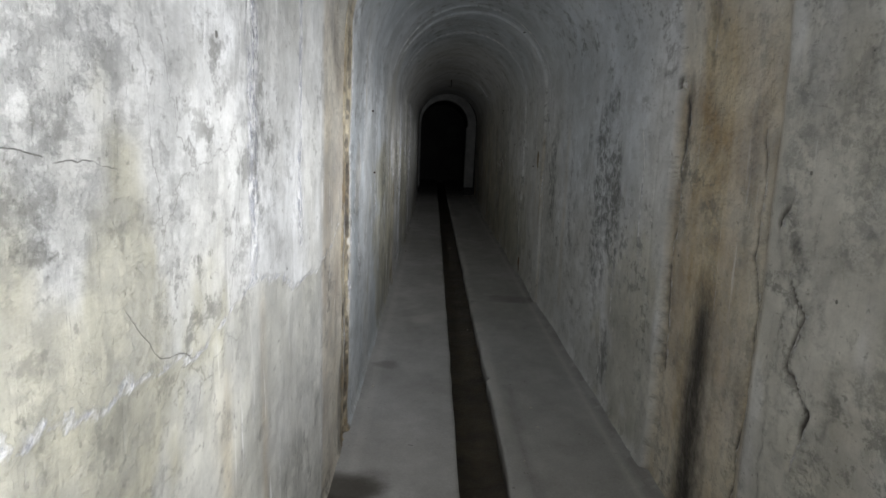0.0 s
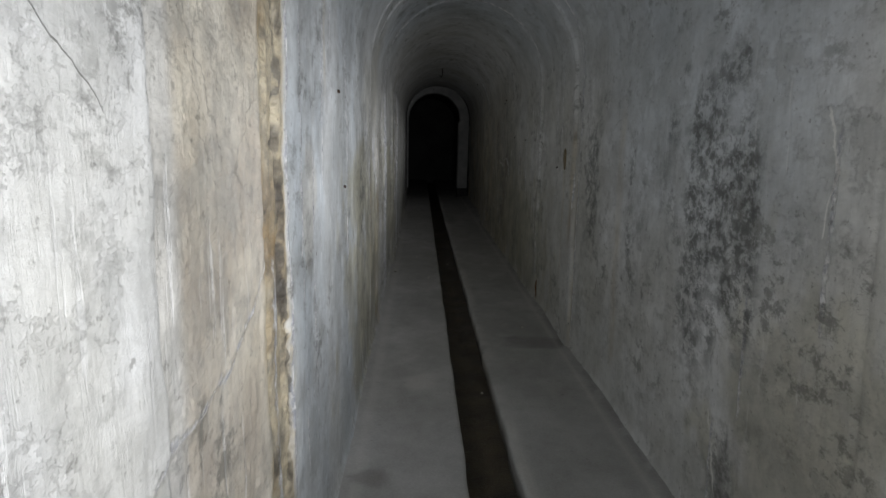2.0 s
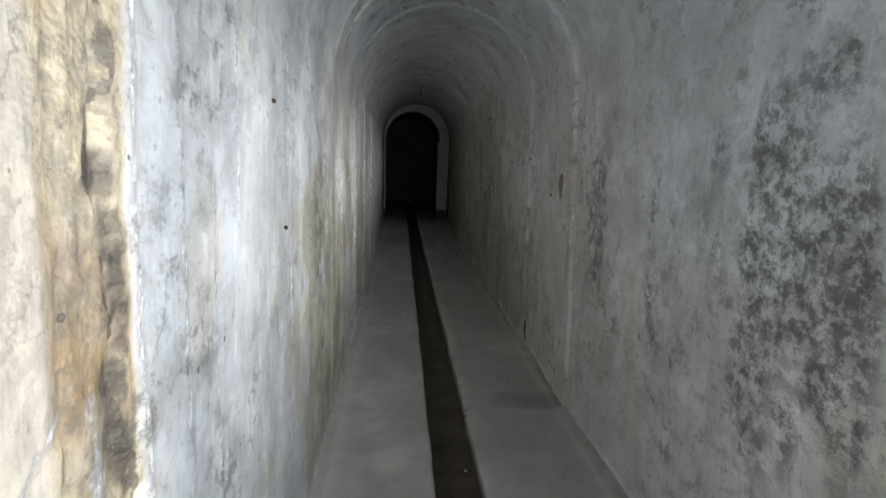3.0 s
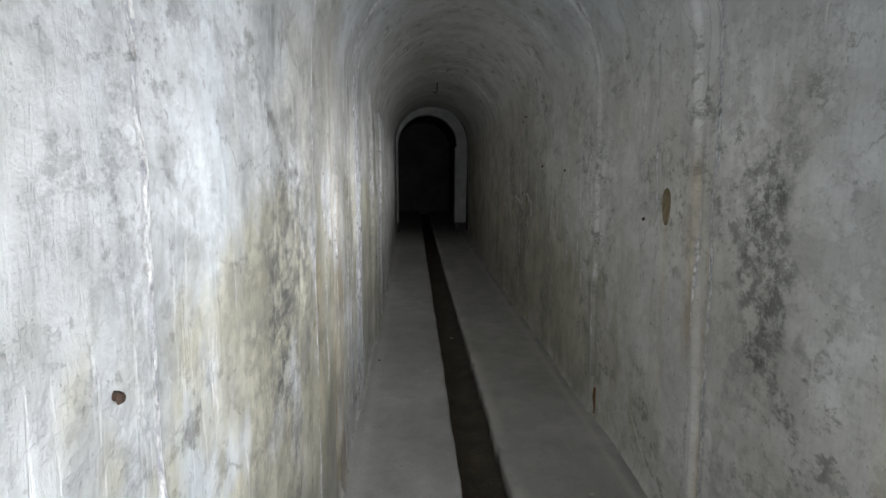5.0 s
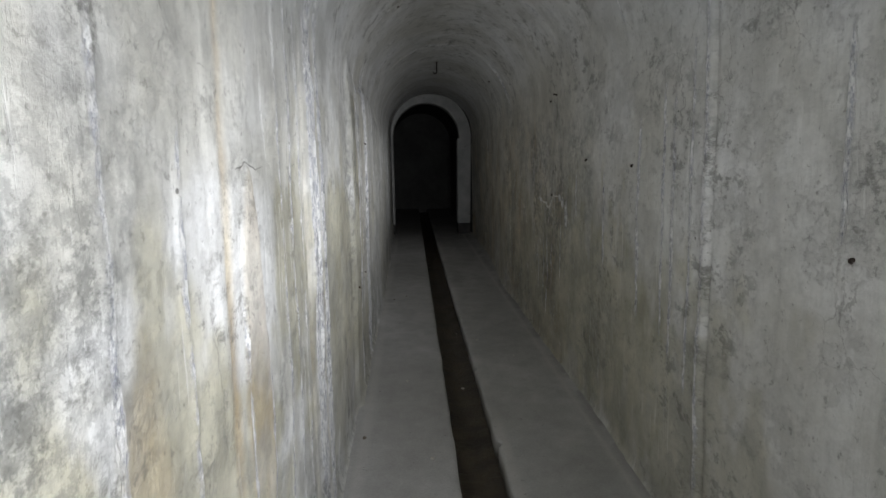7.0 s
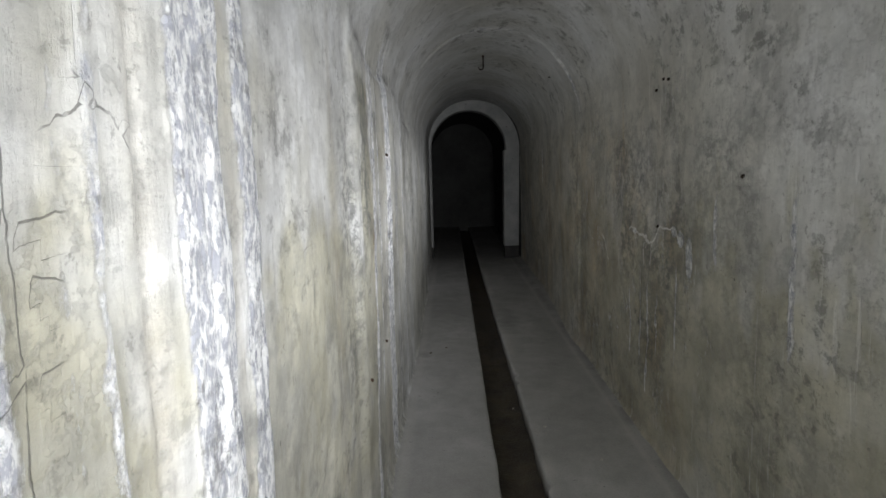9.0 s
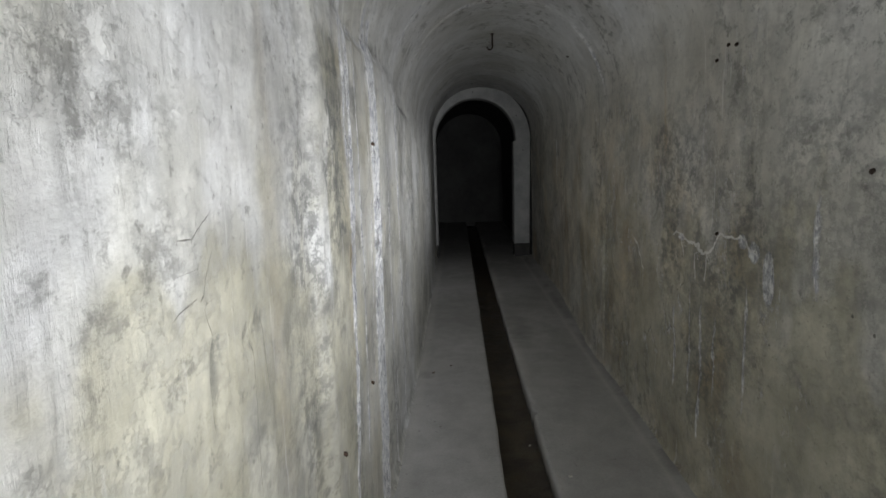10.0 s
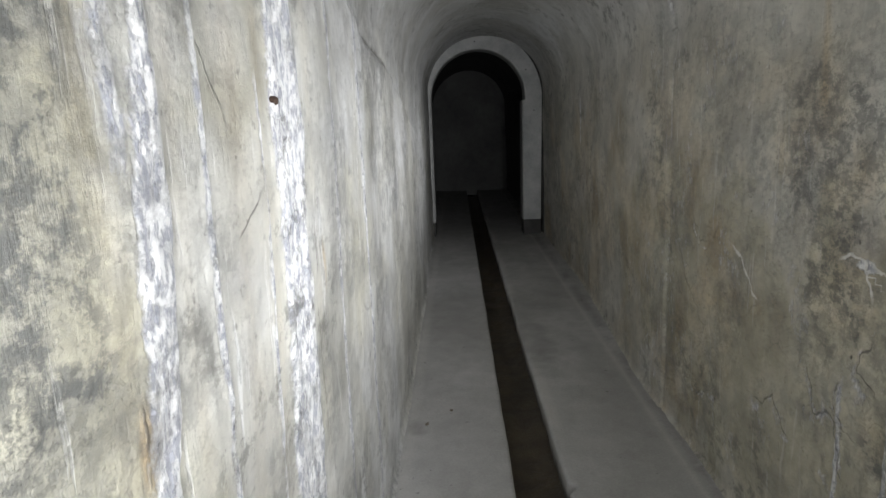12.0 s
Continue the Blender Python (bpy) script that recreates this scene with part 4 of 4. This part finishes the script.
# closing wall round the portal, outside the arch
bm = bmesh.new()
inner = arch_points(0.815, RISE, -0.05, PM)
outer = arch_points(1.25, RISE, -0.05, PM)
arch_ring(bm, inner, outer, PORTAL + 0.01, PORTAL_BACK - 0.02)
tagged(part("wall_portal", bm, DARK_CONCRETE), "rough concrete wall around the arch", "wall", kind="structure")


def passage():
    """The vault beyond the portal, a little wider than the tunnel."""
    half = 0.79
    bm = bmesh.new()
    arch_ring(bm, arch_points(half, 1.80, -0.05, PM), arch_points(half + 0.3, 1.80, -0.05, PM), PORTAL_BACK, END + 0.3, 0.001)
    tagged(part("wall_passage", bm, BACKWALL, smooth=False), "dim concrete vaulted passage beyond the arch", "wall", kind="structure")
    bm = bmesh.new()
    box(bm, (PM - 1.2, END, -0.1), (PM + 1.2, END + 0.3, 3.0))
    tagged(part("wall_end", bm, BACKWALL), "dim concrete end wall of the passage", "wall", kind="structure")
    bm = bmesh.new()
    box(bm, (LEFT - 0.2, BACK - 0.3, -0.1), (RIGHT + 0.2, BACK, 2.8))
    tagged(part("wall_rear", bm, BACKWALL), "plain concrete wall closing the tunnel", "wall", kind="structure")


# colour set low to paint in the gloom of the passage past the light
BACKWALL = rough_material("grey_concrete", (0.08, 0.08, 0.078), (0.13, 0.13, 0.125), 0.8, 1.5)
passage()


# ---- small things ----
def tube(bm, points, radius, sides=8):
    """A round bar through the points."""
    rings = []
    for i, p in enumerate(points):
        a, b = Vector(points[max(i - 1, 0)]), Vector(points[min(i + 1, len(points) - 1)])
        d = (b - a).normalized()
        u = d.orthogonal().normalized()
        v = d.cross(u)
        rings.append([bm.verts.new(Vector(p) + radius * (math.cos(t) * u + math.sin(t) * v)) for t in [2 * math.pi * k / sides for k in range(sides)]])
    for r, s in zip(rings, rings[1:]):
        for k in range(sides):
            bm.faces.new((r[k], r[(k + 1) % sides], s[(k + 1) % sides], s[k]))
    bm.faces.new(rings[0][::-1])
    bm.faces.new(rings[-1])


def ceiling_hook():
    hook = tagged(new("ceiling_hook"), "rusty iron hook hanging from the vault", "hook")
    hook.location = (0.24, 12.5, 2.55)
    bm = bmesh.new()
    pts = [(0, 0, 0.02)] + [(0, 0, -0.02 * i) for i in range(6)]
    pts += [(-0.022 + 0.022 * math.cos(t), 0, -0.11 - 0.022 * math.sin(t)) for t in [math.pi * k / 8 for k in range(9)]]
    tube(bm, pts, 0.007)
    part("shank", bm, RUST, hook, smooth=True)
    bm = bmesh.new()
    bmesh.ops.create_cone(bm, cap_ends=True, segments=14, radius1=0.016, radius2=0.012, depth=0.012, matrix=pose(0, 0, 0.0))
    part("plate", bm, RUST, hook)


ceiling_hook()


def face_of(side, y, z):
    """The place of the worked wall face there: -1 for the smaller x, 1 for the larger."""
    s = z if side < 0 else GIRTH - z
    return loft(np.array([y - 0.01, y, y + 0.01]), np.array([s - 0.01, s, s + 0.01]))[0][1, 1, 0]


def nail():
    """An iron stub that sticks out along +x."""
    ob = tagged(new("nail"), "short rusty iron stub stuck in the concrete", "nail", "iron stubs in the walls")
    bm = bmesh.new()
    tube(bm, [(-0.03, 0, 0), (0.002, 0, 0.0005), (0.006, 0, -0.001), (0.008, 0, -0.002)], 0.006, 7)
    part("shaft", bm, RUST, ob, smooth=True)
    bm = bmesh.new()
    bmesh.ops.create_cone(bm, cap_ends=True, segments=9, radius1=0.008, radius2=0.005, depth=0.005, matrix=pose(0.008, 0, -0.002, 0, 90, 0))
    part("head", bm, RUST, ob)
    return ob


first = nail()
first.matrix_basis = pose(face_of(-1, 3.63, 1.59), 3.63, 1.59)
# stubs stand in for small dark spots of unclear nature on this wall
for y, z in ((9.19, 1.55), (9.0, 0.68), (8.36, 0.70), (3.79, 1.21)):
    copy_thing(first, pose(face_of(-1, y, z), y, z))
for y, z in ((5.98, 1.205), (9.20, 2.02 - 0.15), (9.13, 1.86), (9.31, 1.83), (9.28, 1.16), (7.49, 1.40), (8.3, 1.42)):
    copy_thing(first, pose(face_of(1, y, z), y, z, 0, 0, 180))
for a, y in ((62, 5.66), (70, 5.9), (48, 5.5), (50, 7.3), (40, 6.9), (125, 9.0), (35, 12.0)):
    t = radians(a)
    copy_thing(first, Matrix.Translation((MID + math.cos(t) * RADIUS, y, SPRING + math.sin(t) * RADIUS)) @ pose(0, 0, 0, 0, 180 - a, 0))
for a in (92, 28):
    t = radians(a)
    copy_thing(first, Matrix.Translation((PM + math.cos(t) * 0.70, PORTAL, RISE + math.sin(t) * 0.70)) @ pose(0, 0, 0, 0, 0, -90))
copy_thing(first, Matrix.Translation((PM + 0.71, PORTAL, 1.62)) @ pose(0, 0, 0, 0, 0, -90))


def wall_plug():
    bm = bmesh.new()
    rings = []
    for r, d in ((1.0, -0.01), (0.97, 0.004), (0.75, 0.007), (0.4, 0.005)):
        rings.append([bm.verts.new((-d, 0.043 * r * math.cos(t) * (1 + 0.06 * math.sin(3 * t)), 0.078 * r * math.sin(t) * (1 - 0.1 * math.sin(t)))) for t in [2 * math.pi * k / 28 for k in range(28)]])
    for a, b in zip(rings, rings[1:]):
        for k in range(28):
            bm.faces.new((a[k], a[(k + 1) % 28], b[(k + 1) % 28], b[k]))
    bm.faces.new(rings[-1])
    bm.faces.new(rings[0][::-1])
    ob = part("wall_plug", bm, CLAY, smooth=True)
    ob.location = (face_of(1, 5.72, 1.283) + 0.001, 5.72, 1.283)
    tagged(ob, "oval brown clay plug set in the wall", "plug")


wall_plug()


def iron_strip():
    """A rusted flat bar that stands at the foot of the wall."""
    bm = bmesh.new()
    ring = [(0.006, 0.011), (-0.006, 0.011), (-0.007, 0.0), (-0.006, -0.011), (0.006, -0.011), (0.008, 0.0)]
    rows = []
    for k in range(8):
        z = 0.165 * k / 7
        eaten = 1 - 0.45 * float(grain(k * 0.9, 2.0, 5)) - (0.3 if k == 7 else 0)
        rows.append([bm.verts.new((a + 0.004 * math.sin(k), b * eaten, z)) for a, b in ring])
    for r, q in zip(rows, rows[1:]):
        for k in range(6):
            bm.faces.new((r[k], r[(k + 1) % 6], q[(k + 1) % 6], q[k]))
    bm.faces.new(rows[0][::-1])
    bm.faces.new(rows[-1])
    ob = part("iron_strip", bm, FLAKY)
    ob.location = (face_of(1, 6.68, 0.10) - 0.004, 6.68, 0.008)
    tagged(ob, "stub of rusted brown flat iron at the wall foot", "iron bar")


FLAKY = rough_material("flaking_rust", (0.10, 0.05, 0.02), (0.22, 0.12, 0.05), 0.85, 35, 0.1, 0.002)
iron_strip()


def flake(x, y, z, size, turn, seed):
    """A curled chip of fallen render."""
    rnd = random.Random(seed)
    n = 8
    rim = [(size * rnd.uniform(0.6, 1.1) * math.cos(2 * math.pi * k / n), size * 0.7 * rnd.uniform(0.6, 1.1) * math.sin(2 * math.pi * k / n)) for k in range(n)]
    bm = bmesh.new()
    top = [bm.verts.new((a, b, 0.006 + 0.5 * a * a / size * 0.3)) for a, b in rim]
    low = [bm.verts.new((a, b, 0.5 * a * a / size * 0.3)) for a, b in rim]
    bm.faces.new(top)
    bm.faces.new(low[::-1])
    for k in range(n):
        bm.faces.new((low[k], low[(k + 1) % n], top[(k + 1) % n], top[k]))
    ob = part("plaster_flake", bm, FLAKE if rnd.random() < 0.7 else TWIG)
    ob.matrix_basis = pose(x, y, z, *turn)
    tagged(ob, "fallen chip of pale render on the floor", "debris", "chips of fallen render")


flake(LEFT + 0.045, 1.62, 0.055, 0.055, (8, -74, 20), 1)
flake(LEFT + 0.06, 1.55, 0.012, 0.05, (4, 6, 50), 2)
rnd = random.Random(5)
for k in range(16):
    if k % 4 == 0:
        x = rnd.uniform(GUT_L + 0.04, GUT_R - 0.04)
        z = -GUT_D + 0.045
    else:
        x = rnd.choice((rnd.uniform(LEFT + 0.06, GUT_L - 0.05), rnd.uniform(GUT_R + 0.05, RIGHT - 0.06)))
        z = 0.002
    flake(x, rnd.uniform(1.0, 11.5), z, rnd.uniform(0.006, 0.016), (rnd.uniform(-8, 8), rnd.uniform(-8, 8), rnd.uniform(0, 360)), 10 + k)
